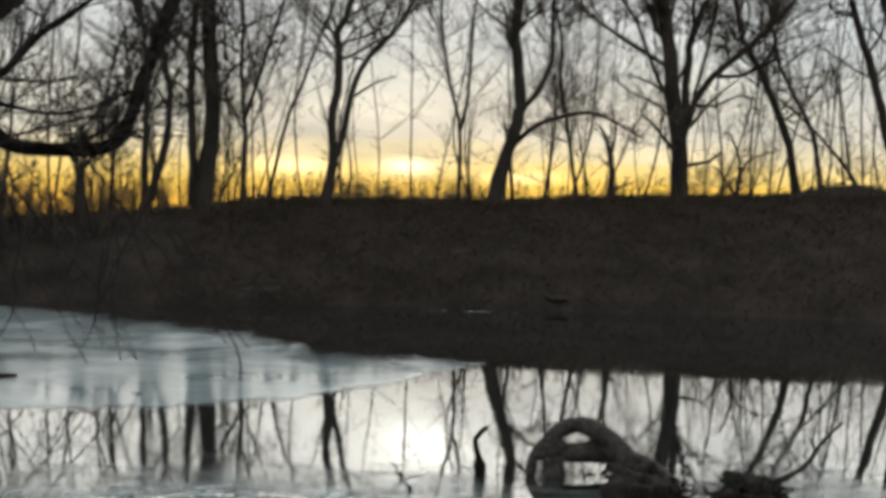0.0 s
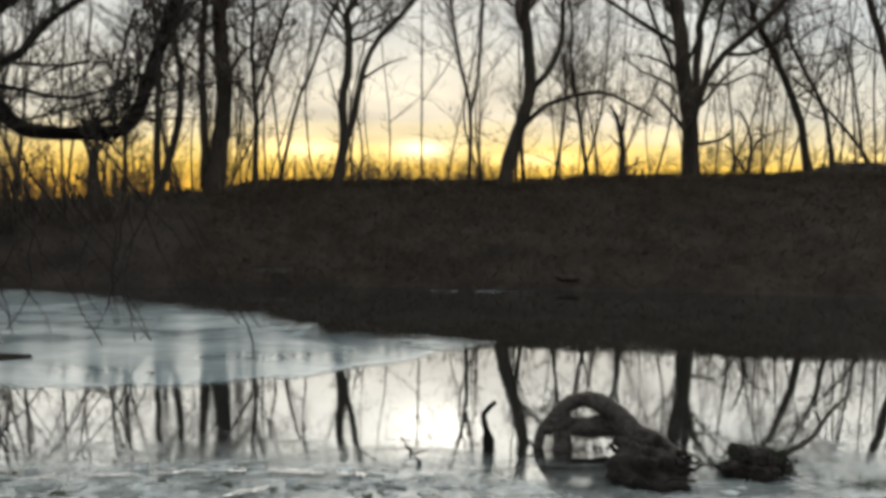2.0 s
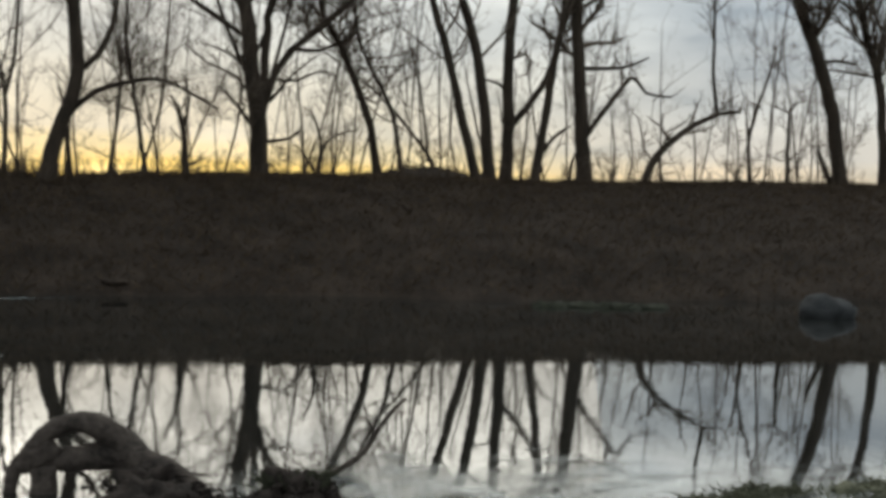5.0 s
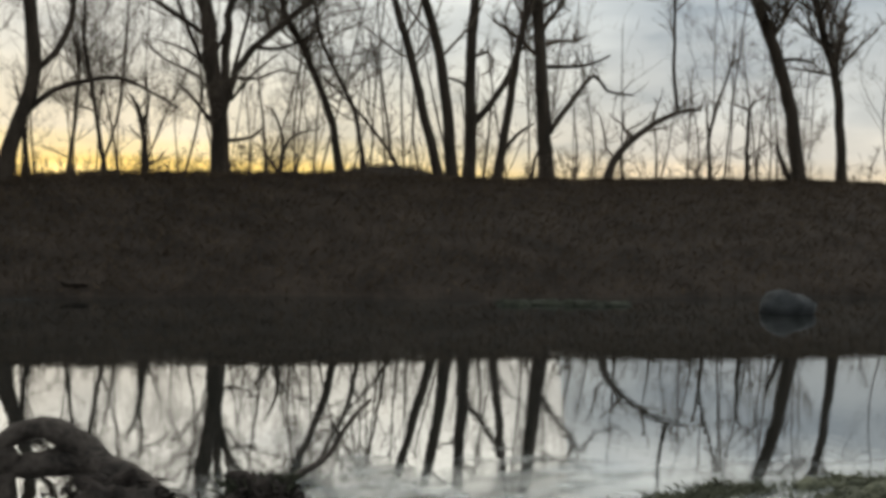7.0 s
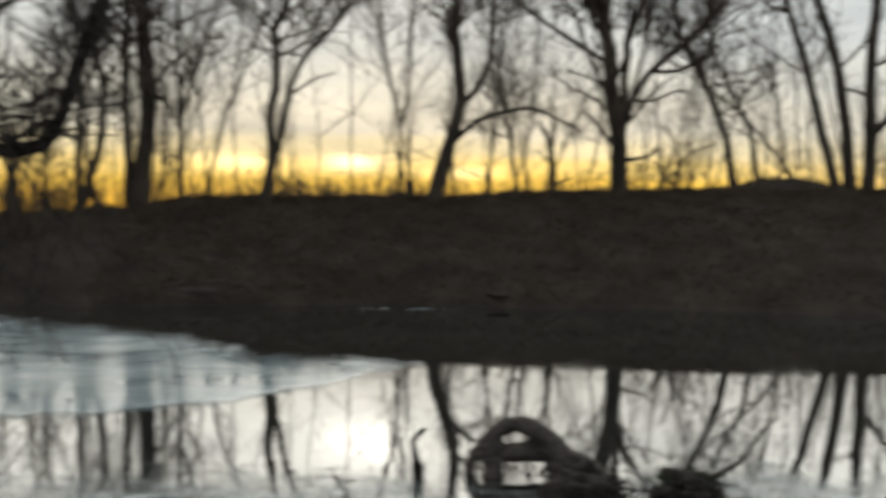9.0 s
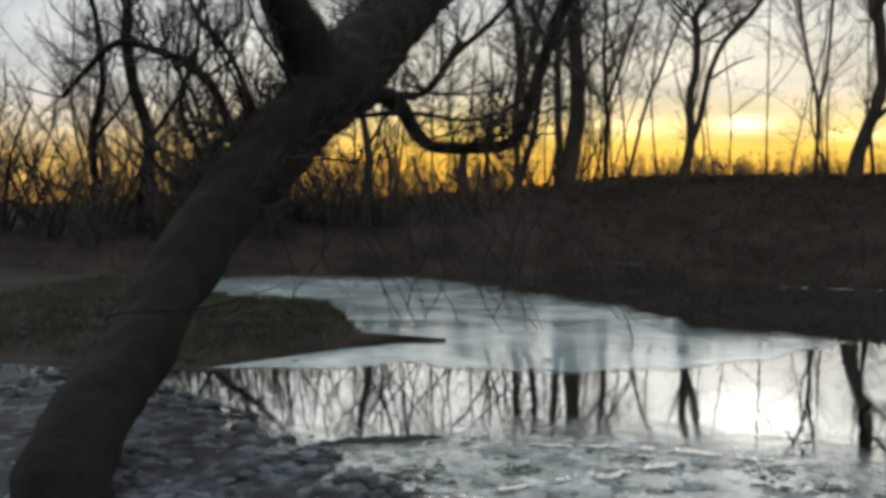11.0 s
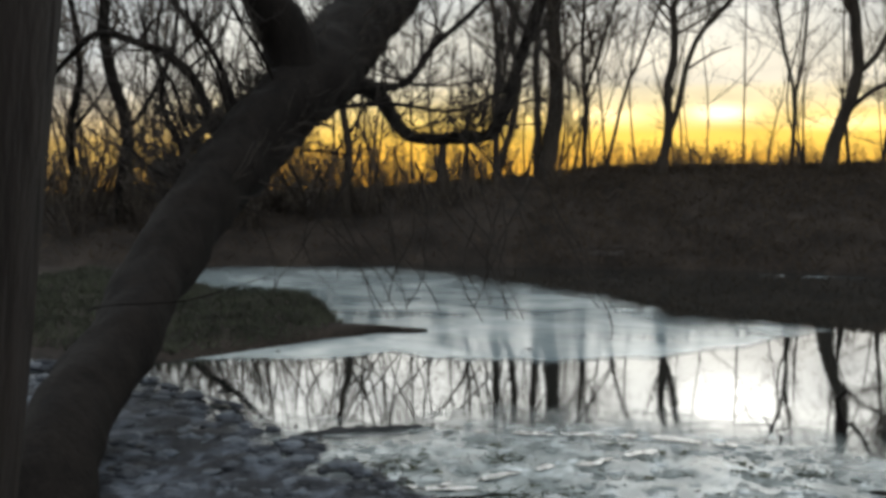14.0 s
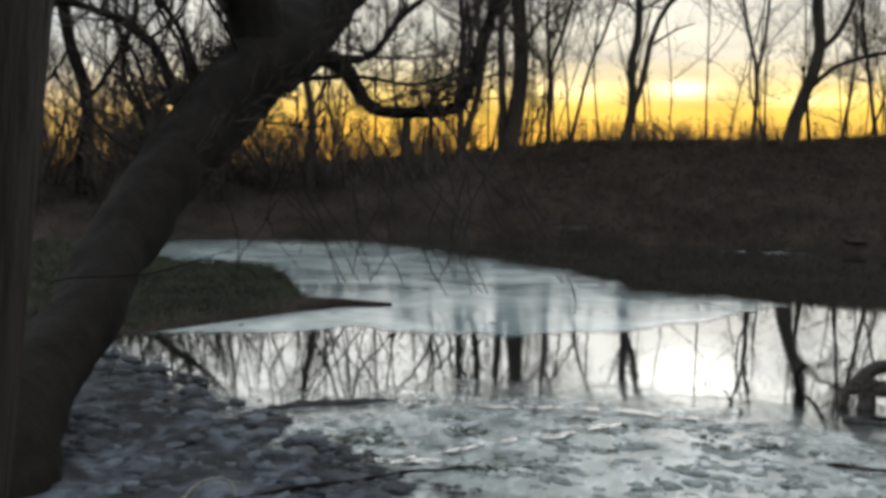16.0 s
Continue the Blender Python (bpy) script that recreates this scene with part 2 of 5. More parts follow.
def ice_material(name, open_colour, dark, light, rough, cover, scale, stretch, bump, ior=1.7, soft=0.16):
    """Ice in patches, with wetter, darker and smoother places between them."""
    m = bpy.data.materials.new(name)
    m.use_nodes = True
    nt = m.node_tree
    bsdf = nt.nodes["Principled BSDF"]
    bsdf.inputs["IOR"].default_value = ior
    tc, mp = nt.nodes.new("ShaderNodeTexCoord"), nt.nodes.new("ShaderNodeMapping")
    mp.inputs["Scale"].default_value = stretch
    nt.links.new(tc.outputs["Object"], mp.inputs[0])
    patch, grain, fine = (nt.nodes.new("ShaderNodeTexNoise") for _ in range(3))
    for n, k in ((patch, scale), (grain, scale * 3.1), (fine, scale * 17)):
        n.inputs["Scale"].default_value, n.inputs["Detail"].default_value, n.inputs["Distortion"].default_value = k, 6.0, 0.6
        nt.links.new(mp.outputs[0], n.inputs["Vector"])
    mask = nt.nodes.new("ShaderNodeMapRange")
    mask.interpolation_type = "SMOOTHSTEP"
    for slot, v in ((1, cover), (2, cover + soft), (3, 0.0), (4, 1.0)):
        mask.inputs[slot].default_value = v
    nt.links.new(patch.outputs["Fac"], mask.inputs[0])
    tint = nt.nodes.new("ShaderNodeValToRGB")
    tint.color_ramp.elements[0].position, tint.color_ramp.elements[0].color = 0.35, (*dark, 1)
    tint.color_ramp.elements[1].position, tint.color_ramp.elements[1].color = 0.65, (*light, 1)
    nt.links.new(grain.outputs["Fac"], tint.inputs[0])
    mix = nt.nodes.new("ShaderNodeMix")
    mix.data_type = "RGBA"
    mix.inputs[6].default_value = (*open_colour, 1)
    nt.links.new(mask.outputs[0], mix.inputs[0])
    nt.links.new(tint.outputs[0], mix.inputs[7])
    nt.links.new(mix.outputs[2], bsdf.inputs["Base Color"])
    gloss = nt.nodes.new("ShaderNodeMapRange")
    for slot, v in ((3, 0.07 if rough < 0.4 else rough), (4, rough)):
        gloss.inputs[slot].default_value = v
    nt.links.new(mask.outputs[0], gloss.inputs[0])
    nt.links.new(gloss.outputs[0], bsdf.inputs["Roughness"])
    add = nt.nodes.new("ShaderNodeMath")
    nt.links.new(grain.outputs["Fac"], add.inputs[0])
    nt.links.new(fine.outputs["Fac"], add.inputs[1])
    b = nt.nodes.new("ShaderNodeBump")
    b.inputs["Strength"].default_value, b.inputs["Distance"].default_value = bump, 0.012
    nt.links.new(add.outputs[0], b.inputs["Height"])
    nt.links.new(b.outputs[0], bsdf.inputs["Normal"])
    # towards its rim the sheet thins out in streaks
    rim, streak, smap = nt.nodes.new("ShaderNodeAttribute"), nt.nodes.new("ShaderNodeTexNoise"), nt.nodes.new("ShaderNodeMapping")
    rim.attribute_name = "rim"
    smap.inputs["Scale"].default_value = (2.2, 6.0, 1.0)
    nt.links.new(tc.outputs["Object"], smap.inputs[0])
    streak.inputs["Scale"].default_value, streak.inputs["Detail"].default_value = 1.3, 5.0
    nt.links.new(smap.outputs[0], streak.inputs["Vector"])
    total = nt.nodes.new("ShaderNodeMath")
    total.operation = "MULTIPLY_ADD"
    total.inputs[1].default_value = 1.7
    nt.links.new(streak.outputs["Fac"], total.inputs[0])
    nt.links.new(rim.outputs["Fac"], total.inputs[2])
    thin = nt.nodes.new("ShaderNodeMapRange")
    thin.interpolation_type = "SMOOTHSTEP"
    for slot, v in ((1, 0.75), (2, 2.0), (3, 0.0), (4, 1.0)):
        thin.inputs[slot].default_value = v
    nt.links.new(total.outputs[0], thin.inputs[0])
    nt.links.new(thin.outputs[0], bsdf.inputs["Alpha"])
    return m


ICE = ice_material("grey_ice", (0.19, 0.23, 0.235), (0.29, 0.34, 0.345), (0.48, 0.525, 0.50), 0.2, 0.34, 0.8, (0.8, 1.1, 1), 0.03, soft=0.3)
SLUSH = ice_material("slushy_ice", (0.18, 0.20, 0.19), (0.26, 0.285, 0.275), (0.48, 0.52, 0.505), 0.24, 0.36, 4.6, (1.0, 0.6, 1), 0.13, 2.2, soft=0.40)
FROZEN_MUD = ice_material("frozen_mud", (0.010, 0.011, 0.013), (0.018, 0.021, 0.026), (0.085, 0.097, 0.115), 0.7, 0.42, 3.6, (1, 0.65, 1), 1.0, 1.25, soft=0.2)


# ---- mesh helpers ----
class Shape:
    """Vertices and faces gathered before they become one mesh."""

    def __init__(self):
        self.v, self.f = [], []

    def tube(self, pts, radii, sides=5, cap=True):
        pts = [Vector(p) for p in pts]
        first, n = len(self.v), len(pts)
        for i, p in enumerate(pts):
            d = (pts[min(i + 1, n - 1)] - pts[max(i - 1, 0)]).normalized()
            a = d.cross(Vector((0.31, 0.93, 0.2))).normalized()
            b = d.cross(a)
            for k in range(sides):
                w = 2 * math.pi * k / sides
                self.v.append(p + radii[i] * (math.cos(w) * a + math.sin(w) * b))
        for i in range(n - 1):
            for k in range(sides):
                j = (k + 1) % sides
                self.f.append((first + i * sides + k, first + i * sides + j, first + (i + 1) * sides + j, first + (i + 1) * sides + k))
        if cap:
            self.f.append(tuple(first + k for k in range(sides))[::-1])
            self.f.append(tuple(first + (n - 1) * sides + k for k in range(sides)))

    def spike(self, pts, radii):
        """A three-sided twig that runs out to a point."""
        first, n = len(self.v), len(pts)
        for i in range(n - 1):
            d = (pts[i + 1] - pts[max(i - 1, 0)]).normalized()
            a = d.cross(Vector((0.31, 0.93, 0.2))).normalized() * radii[i]
            b = d.cross(a)
            self.v += [pts[i] + a, pts[i] - 0.5 * a + 0.866 * b, pts[i] - 0.5 * a - 0.866 * b]
        self.v.append(pts[-1])
        for i in range(n - 2):
            p = first + 3 * i
            self.f += [(p, p + 1, p + 4, p + 3), (p + 1, p + 2, p + 5, p + 4), (p + 2, p, p + 3, p + 5)]
        p, tip = first + 3 * (n - 2), first + 3 * (n - 1)
        self.f += [(p, p + 1, tip), (p + 1, p + 2, tip), (p + 2, p, tip)]

    def blade(self, p, lean, h, w):
        a = random.uniform(0, math.tau)
        side = Vector((math.cos(a), math.sin(a), 0)) * w
        n = len(self.v)
        p = Vector(p)
        self.v += [p - side, p + side, p + Vector((lean[0] * 0.4, lean[1] * 0.4, h * 0.6)) + side * 0.5, p + Vector((lean[0], lean[1], h))]
        self.f += [(n, n + 1, n + 2), (n, n + 2, n + 3)]

    def lump(self, c, size, rough=0.25, n=9, m=6, seed=0.0):
        first = len(self.v)
        for i in range(m + 1):
            th = math.pi * i / m
            for k in range(n):
                ph = math.tau * k / n
                d = Vector((math.sin(th) * math.cos(ph), math.sin(th) * math.sin(ph), math.cos(th)))
                r = 1 + rough * noise.noise(d * 1.7 + Vector((seed, seed * 0.7, seed * 1.3)))  + rough * 0.5 * noise.noise(d * 4.1 + Vector((seed, 3, 1)))
                self.v.append(Vector(c) + Vector((d.x * size[0], d.y * size[1], d.z * size[2])) * r)
        for i in range(m):
            for k in range(n):
                j = (k + 1) % n
                self.f.append((first + i * n + k, first + (i + 1) * n + k, first + (i + 1) * n + j, first + i * n + j))

    def mesh(self, name, mat, smooth=True):
        me = bpy.data.meshes.new(name)
        me.from_pydata([tuple(v) for v in self.v], [], self.f)
        me.materials.append(mat)
        if smooth:
            me.polygons.foreach_set("use_smooth", [True] * len(me.polygons))
        me.update()
        return me


def part(name, shape, mat, parent, label="", smooth=True):
    ob = new(name, shape.mesh(name, mat, smooth))
    ob.parent = parent
    if label:
        tagged(ob, label)
    return ob


def lerp(x, knots):
    if x <= knots[0][0]:
        return knots[0][1]
    for (a, p), (b, q) in zip(knots, knots[1:]):
        if x <= b:
            s = (x - a) / (b - a)
            return p + (q - p) * s * s * (3 - 2 * s)
    return knots[-1][1]


def line(pts, step=0.25):
    """A smooth path through a few points."""
    pts = [Vector(p) for p in pts]
    out = []
    for i in range(len(pts) - 1):
        p0, p1, p2, p3 = pts[max(i - 1, 0)], pts[i], pts[i + 1], pts[min(i + 2, len(pts) - 1)]
        n = max(2, int((p2 - p1).length / step))
        for k in range(n):
            t = k / n
            out.append(0.5 * (2 * p1 + (p2 - p0) * t + (2 * p0 - 5 * p1 + 4 * p2 - p3) * t * t + (3 * p1 - p0 - 3 * p2 + p3) * t ** 3))
    return out + [pts[-1]]


# ---- ground: one sheet with the pond's bed, the far bank, the mud spit and the near shore ----
CREST = [(-15, 0.68), (-12, 0.76), (-8.6, 0.86), (-6.4, 0.98), (-5.2, 1.07), (-3.8, 1.18), (-2.8, 1.32), (-1.9, 1.34), (1.1, 1.37), (2.7, 1.47), (4.4, 1.52), (5.5, 1.56),
         (6.5, 1.58), (9.3, 1.59), (11.5, 1.66), (14.2, 1.76), (18, 1.82), (24, 1.8)]
SHORE = [(-16, 11.4), (-9.5, 12.2), (-7.0, 12.9), (-5.0, 13.9), (0.0, 14.4), (4.0, 14.2), (7.0, 13.5), (11, 13.3), (15, 13.0), (20, 11.5), (24, 8.0)]
EDGE = [(-16, 16.5), (-8.5, 16.5), (-5.0, 17.3), (-2.5, 17.6), (-0.5, 18.0), (1.5, 18.5), (3.5, 18.8), (30, 18.6)]
NEAR = [(-9, 5.6), (-6, 4.4), (-4.6, 3.3), (-3.0, 2.8), (3, 2.9), (5.5, 3.9), (8, 4.8), (12, 5.0)]


def ground_z(x, y):
    wob = noise.noise(Vector((x * 0.7, y * 0.7, 0.3))) * 0.3 + noise.noise(Vector((x * 2.3, y * 2.3, 1.7))) * 0.12
    shore, edge = lerp(x, SHORE) + wob, lerp(x, EDGE)
    z = -0.35
    if y > shore:
        hx = x * 19.3 / max(y, 19.3)
        h = lerp(hx, CREST)
        s = min(1.0, (y - shore) / (edge - shore))
        s = s if s > 0.3 else s * (0.75 + s / 1.2)
        z = h * (s ** 0.75) * (0.93 + 0.07 * s) + 0.05 * wob * (1 - s)
        z += 0.03 * noise.noise(Vector((x * 3.1, y * 3.1, 5.0))) * min(1, 4 * s)
        z -= 0.08 * max(0.0, y - edge - 1.2)
        # a low mound behind the crest
        back = min(1.0, max(0.0, (y - 19.3) / 2.0))
        z += 0.38 * math.exp(-((hx - 7.5) / 1.2) ** 2) * back * back * (3 - 2 * back)
    else:
        z = max(z, -0.35 + 0.35 * math.exp(-(shore - y) * 2.0) - 0.01)
    near = lerp(x, NEAR) + 0.6 * wob
    if y < near + 0.5:
        z = max(z, 0.10 * (near - y) / 1.0 if y > near - 1.2 else 0.12 + 0.02 * wob)
    # mud spit with a grassy back, widening to the left
    run = -3.10 - x
    if run > 0:
        low = 8.50 - 0.25 * run - 0.9 * max(0.0, run - 0.5) - 0.25 * wob
        low = 5.9 if run > 5 else max(6.75, low)
        high = 8.70 + 0.10 * run + 1.4 * min(1.0, max(0.0, run - 1.1)) + 0.25 * max(0.0, run - 2.1) + min(1.8, 0.1 + 0.5 * run) * wob
        mid, half = (low + high) / 2, (high - low) / 2
        s = 1 - abs(y - mid) / max(half, 0.01)
        if s > -0.3:
            z = max(z, 0.10 * math.tanh(2.2 * s + 0.25) * min(1, 0.35 + run * 0.4) + 0.03 * wob)
    if x < -12 and y < 13:
        z = max(z, min(1.0, (-12 - x) * 0.25))
    if x > 17 and y < 17:
        z = max(z, min(1.5, (x - 17) * 0.3))
    return z


def spread(stops):
    out = []
    for a, b, step in stops:
        n = max(1, round((b - a) / step))
        out += [a + (b - a) * k / n for k in range(n)]
    return out + [stops[-1][1]]


def ground():
    xs = spread([(-1500, -200, 260), (-200, -40, 32), (-40, -13, 1.5), (-13, 19, 0.14), (19, 40, 1.5), (40, 200, 32), (200, 1500, 260)])
    ys = spread([(-1500, -100, 350), (-100, -8, 12), (-8, 3, 0.8), (3, 22.0, 0.13), (22.0, 30, 0.6), (30, 120, 9), (120, 1800, 210)])
    s = Shape()
    s.v = [(x, y, ground_z(x, y)) for y in ys for x in xs]
    n = len(xs)
    s.f = [(j * n + i, j * n + i + 1, (j + 1) * n + i + 1, (j + 1) * n + i) for j in range(len(ys) - 1) for i in range(n - 1)]
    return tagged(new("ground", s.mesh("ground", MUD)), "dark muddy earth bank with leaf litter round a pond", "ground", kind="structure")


ground()


def pond():
    s = Shape()
    s.v = [(-30, 2.2, 0), (26, 2.2, 0), (26, 16.8, 0), (-30, 16.8, 0)]
    s.f = [(0, 1, 2, 3)]
    return tagged(new("water", s.mesh("water", WATER, False)), "still dark pond water mirroring bare trees and sky", "water", kind="structure")


pond()

ICE_NEAR = [(-9.5, 6.6), (-5.2, 6.6), (-4.1, 6.9), (-3.1, 7.45), (-2.8, 7.32), (-1.9, 7.41), (-1.17, 7.79), (-0.37, 8.46), (0.15, 9.2), (0.56, 9.7)]
ICE_FAR = [(-9.9, 12.2), (-8.8, 12.3), (-7.8, 12.8), (-6.8, 13.3), (-5.3, 13.6), (-4.2, 13.1), (-3.0, 12.4), (-2.0, 11.7), (-1.3, 11.0), (-1.0, 10.4), (-0.3, 10.3), (0.56, 9.95)]
SLUSH_FAR = [(-6.5, 6.2), (-5.0, 6.4), (-4.3, 6.0), (-3.6, 5.45), (-2.6, 5.45), (-2.0, 6.0), (-1.2, 6.3), (-0.25, 6.25), (0.3, 6.15), (0.8, 5.7), (1.45, 6.0), (1.9, 6.35), (2.4, 6.4), (3.0, 6.1), (4.0, 5.65), (4.5, 5.5), (8, 5.6)]


def sheet(name, mat, x0, x1, low, high, z, rough, label, rows=46, near=0.3, far=0.5, deep=None):
    rims = []
    s, n = Shape(), int((x1 - x0) / 0.05)
    for i in range(n + 1):
        x = x0 + (x1 - x0) * i / n
        e = 0.16 * noise.noise(Vector((x * 2.1, 4.0, z))) + 0.09 * noise.noise(Vector((x * 7.3, 1.0, z))) + 0.05 * noise.noise(Vector((x * 19, 1.0, z)))
        e2 = 0.28 * noise.noise(Vector((x * 1.7, 9.0, z))) + 0.16 * noise.noise(Vector((x * 6.1, 2.0, z))) + 0.08 * noise.noise(Vector((x * 17, 2.0, z)))
        a, b = low(x) + e, high(x) + e2
        for k in range(rows + 1):
            y = a + (max(b, a + 0.01) - a) * k / rows
            lift = rough * (noise.noise(Vector((x * 3.2, y * 4.0, 1))) + 0.6 * noise.noise(Vector((x * 9.0, y * 11.0, 7))))
            thin = min(1.0, 0.12 + 6.0 * min(k, rows - k) / rows)
            s.v.append((x, y, (z + max(-z + 0.004, lift)) * thin))
            rims.append(min(lerp(x, deep) if deep else 2.0, (y - a) / near, (b - y) / (far * min(1.0, 0.1 + (b - a) / 2.5)), (x - x0) / 0.6, (x1 - x) / 0.6))
    m = rows + 1
    s.f = [(i * m + k, (i + 1) * m + k, (i + 1) * m + k + 1, i * m + k + 1) for i in range(n) for k in range(rows)]
    me = s.mesh(name, mat)
    me.attributes.new("rim", "FLOAT", "POINT").data.foreach_set("value", rims)
    return tagged(new(name, me), label, "ice", kind="structure")


sheet("ice_sheet", ICE, -9.5, 0.56, lambda x: lerp(x, ICE_NEAR), lambda x: lerp(x, ICE_FAR), 0.004, 0.0006, "thin pale grey ice sheet on the pond", near=0.24, far=0.85)
sheet("slush_sheet", SLUSH, -6.5, 8.0, lambda x: 2.7, lambda x: lerp(x, SLUSH_FAR), 0.011, 0.0085, "pale grey slushy ice along the near shore", 60, far=1.15, deep=[(-0.6, 2.0), (0.7, 0.85), (2.2, 0.7), (5.0, 0.9)])


FROZEN_FAR = [(-6.6, 6.5), (-5.2, 6.35), (-4.75, 6.1), (-4.15, 5.75), (-3.58, 5.5), (-3.29, 5.12), (-2.9, 4.85), (-2.43, 4.4), (-2.1, 4.2), (-1.9, 4.0), (-1.7, 3.75), (-1.4, 3.45), (-1.0, 3.3)]
sheet("frozen_mud", FROZEN_MUD, -6.6, -1.0, lambda x: 2.65, lambda x: lerp(x, FROZEN_FAR), 0.034, 0.030, "dark bluish frozen mud on the near shore", 70, far=0.75)
sheet("ice_rim", ICE, -0.2, 1.3, lambda x: 14.0 + 0.05 * x, lambda x: 14.06 + 0.05 * x, 0.005, 0.001, "thin bright rim of ice along the far shore", 4, near=0.03, far=0.03)


def melt_streak(pts, wide, seed):
    """A narrow thread of open meltwater, broken and ragged, lying in the slush; its material imitates sun glitter."""
    rng, s = random.Random(seed), Shape()
    path = line([(x, y, 0.0) for x, y in pts], 0.05)
    k = 0
    while k < len(path) - 2:
        n = rng.randint(2, 6)
        bit = path[k:k + n + 1]
        k += n + rng.randint(0, 2)
        if len(bit) < 3:
            continue
        first = len(s.v)
        for i, p in enumerate(bit):
            w = wide * math.sin(math.pi * (0.08 + 0.84 * i / (len(bit) - 1))) * rng.uniform(0.5, 1.3)
            c = p + Vector((rng.gauss(0, 0.01), rng.gauss(0, 0.012), 0.027))
            s.v += [c + Vector((0, -w, 0)), c + Vector((0, w, 0))]
        s.f += [(first + 2 * i, first + 2 * i + 2, first + 2 * i + 3, first + 2 * i + 1) for i in range(len(bit) - 1)]
    return tagged(new("meltwater", s.mesh("meltwater", MELT, False)), "thread of meltwater in the slush, mirror raised for sun glitter", "water", kind="structure")


melt_streak([(-2.05, 3.95), (-1.75, 4.19), (-1.62, 4.31), (-1.42, 4.53), (-1.10, 4.76), (-0.88, 5.0), (-0.62, 5.15)], 0.060, 1)
melt_streak([(-2.0, 4.05), (-1.69, 4.13), (-1.5, 4.2)], 0.05, 2)
melt_streak([(-1.9, 5.2), (-1.4, 5.3), (-0.9, 5.4), (-0.3, 5.35)], 0.035, 3)


def moss_bar():
    s = Shape()
    for k in range(7):
        s.lump((6.7 + 0.22 * k, 12.95 - 0.05 * k, -0.02), (0.24, 0.13, 0.075), 0.7, 12, 8, 30 + k)
    return tagged(new("moss_bar", s.mesh("moss_bar", MOSS_DARK)), "low mossy mud bar at the far shore", "moss", kind="structure")


moss_bar()


def mud_bar(x0, y0, x1, y1, wide, tall, seed):
    s, sides = Shape(), 14
    path = [Vector((x0 + (x1 - x0) * k / 40, y0 + (y1 - y0) * k / 40 + 0.03 * noise.noise(Vector((k * 0.13, seed, 4))), 0.0)) for k in range(41)]
    s.tube(path, [wide * (0.15 + 0.85 * math.sin(math.pi * k / 40) ** 0.6) * (1 + 0.35 * noise.noise(Vector((k * 0.3, seed, 0)))) for k in range(41)], sides)
    for i, v in enumerate(s.v):
        c = path[i // sides]
        d = (v - c) * (1 + 0.35 * noise.noise(v * 14) + 0.2 * noise.noise(v * 40))
        s.v[i] = c + Vector((d.x, d.y, d.z * tall / wide))
    return tagged(new("mud_bar", s.mesh("mud_bar", LITTER)), "low dark mud bar in the slush by the shore", "mud", kind="structure")


mud_bar(-2.98, 4.86, -2.20, 5.30, 0.045, 0.045, 61)
mud_bar(-3.92, 4.53, -3.16, 4.76, 0.06, 0.065, 75)


# ---- bare trees ----
def grow(shape, path, radius, level, dense, rng):
    """Side branches along a path, then their own, down to twigs."""
    length = sum((b - a).length for a, b in zip(path, path[1:]))
    if level == 0 or length < 0.12:
        return
    n = max(1, int(length * (5.2, 9.0, 15.0)[3 - level] * dense + rng.random()))
    for _ in range(n):
        t = rng.uniform(0.1, 1.0) ** (0.75 if level == 3 else 1.0)
        i = min(int(t * (len(path) - 1)), len(path) - 2)
        p = path[i].lerp(path[i + 1], t * (len(path) - 1) - i)
        d = (path[i + 1] - path[i]).normalized()
        out = Vector((rng.gauss(0, 1), rng.gauss(0, 0.8), rng.gauss(0.25, 0.5))).normalized()
        d = (d * rng.uniform(0.3, 0.9) + out * 0.9 + Vector((0, 0, 0.18))).normalized()
        size = length * rng.uniform(0.22, 0.42) * (1.15 - 0.6 * t)
        size = min(size, (1.7, 0.9, 0.45)[3 - level])
        pts, q, k = [p], p, (1, 3, 4)[level - 1]
        for _ in range(k):
            d = (d + Vector((rng.gauss(0, 0.3), rng.gauss(0, 0.3), rng.gauss(0.07, 0.22)))).normalized()
            q = q + d * size / k
            pts.append(q)
        r = max(0.0030, radius * rng.uniform(0.3, 0.5) * (1 - 0.5 * t))
        shape.spike(pts, [r * (1 - 0.6 * j / k) for j in range(k + 1)])
        grow(shape, pts, r, level - 1, dense, rng)


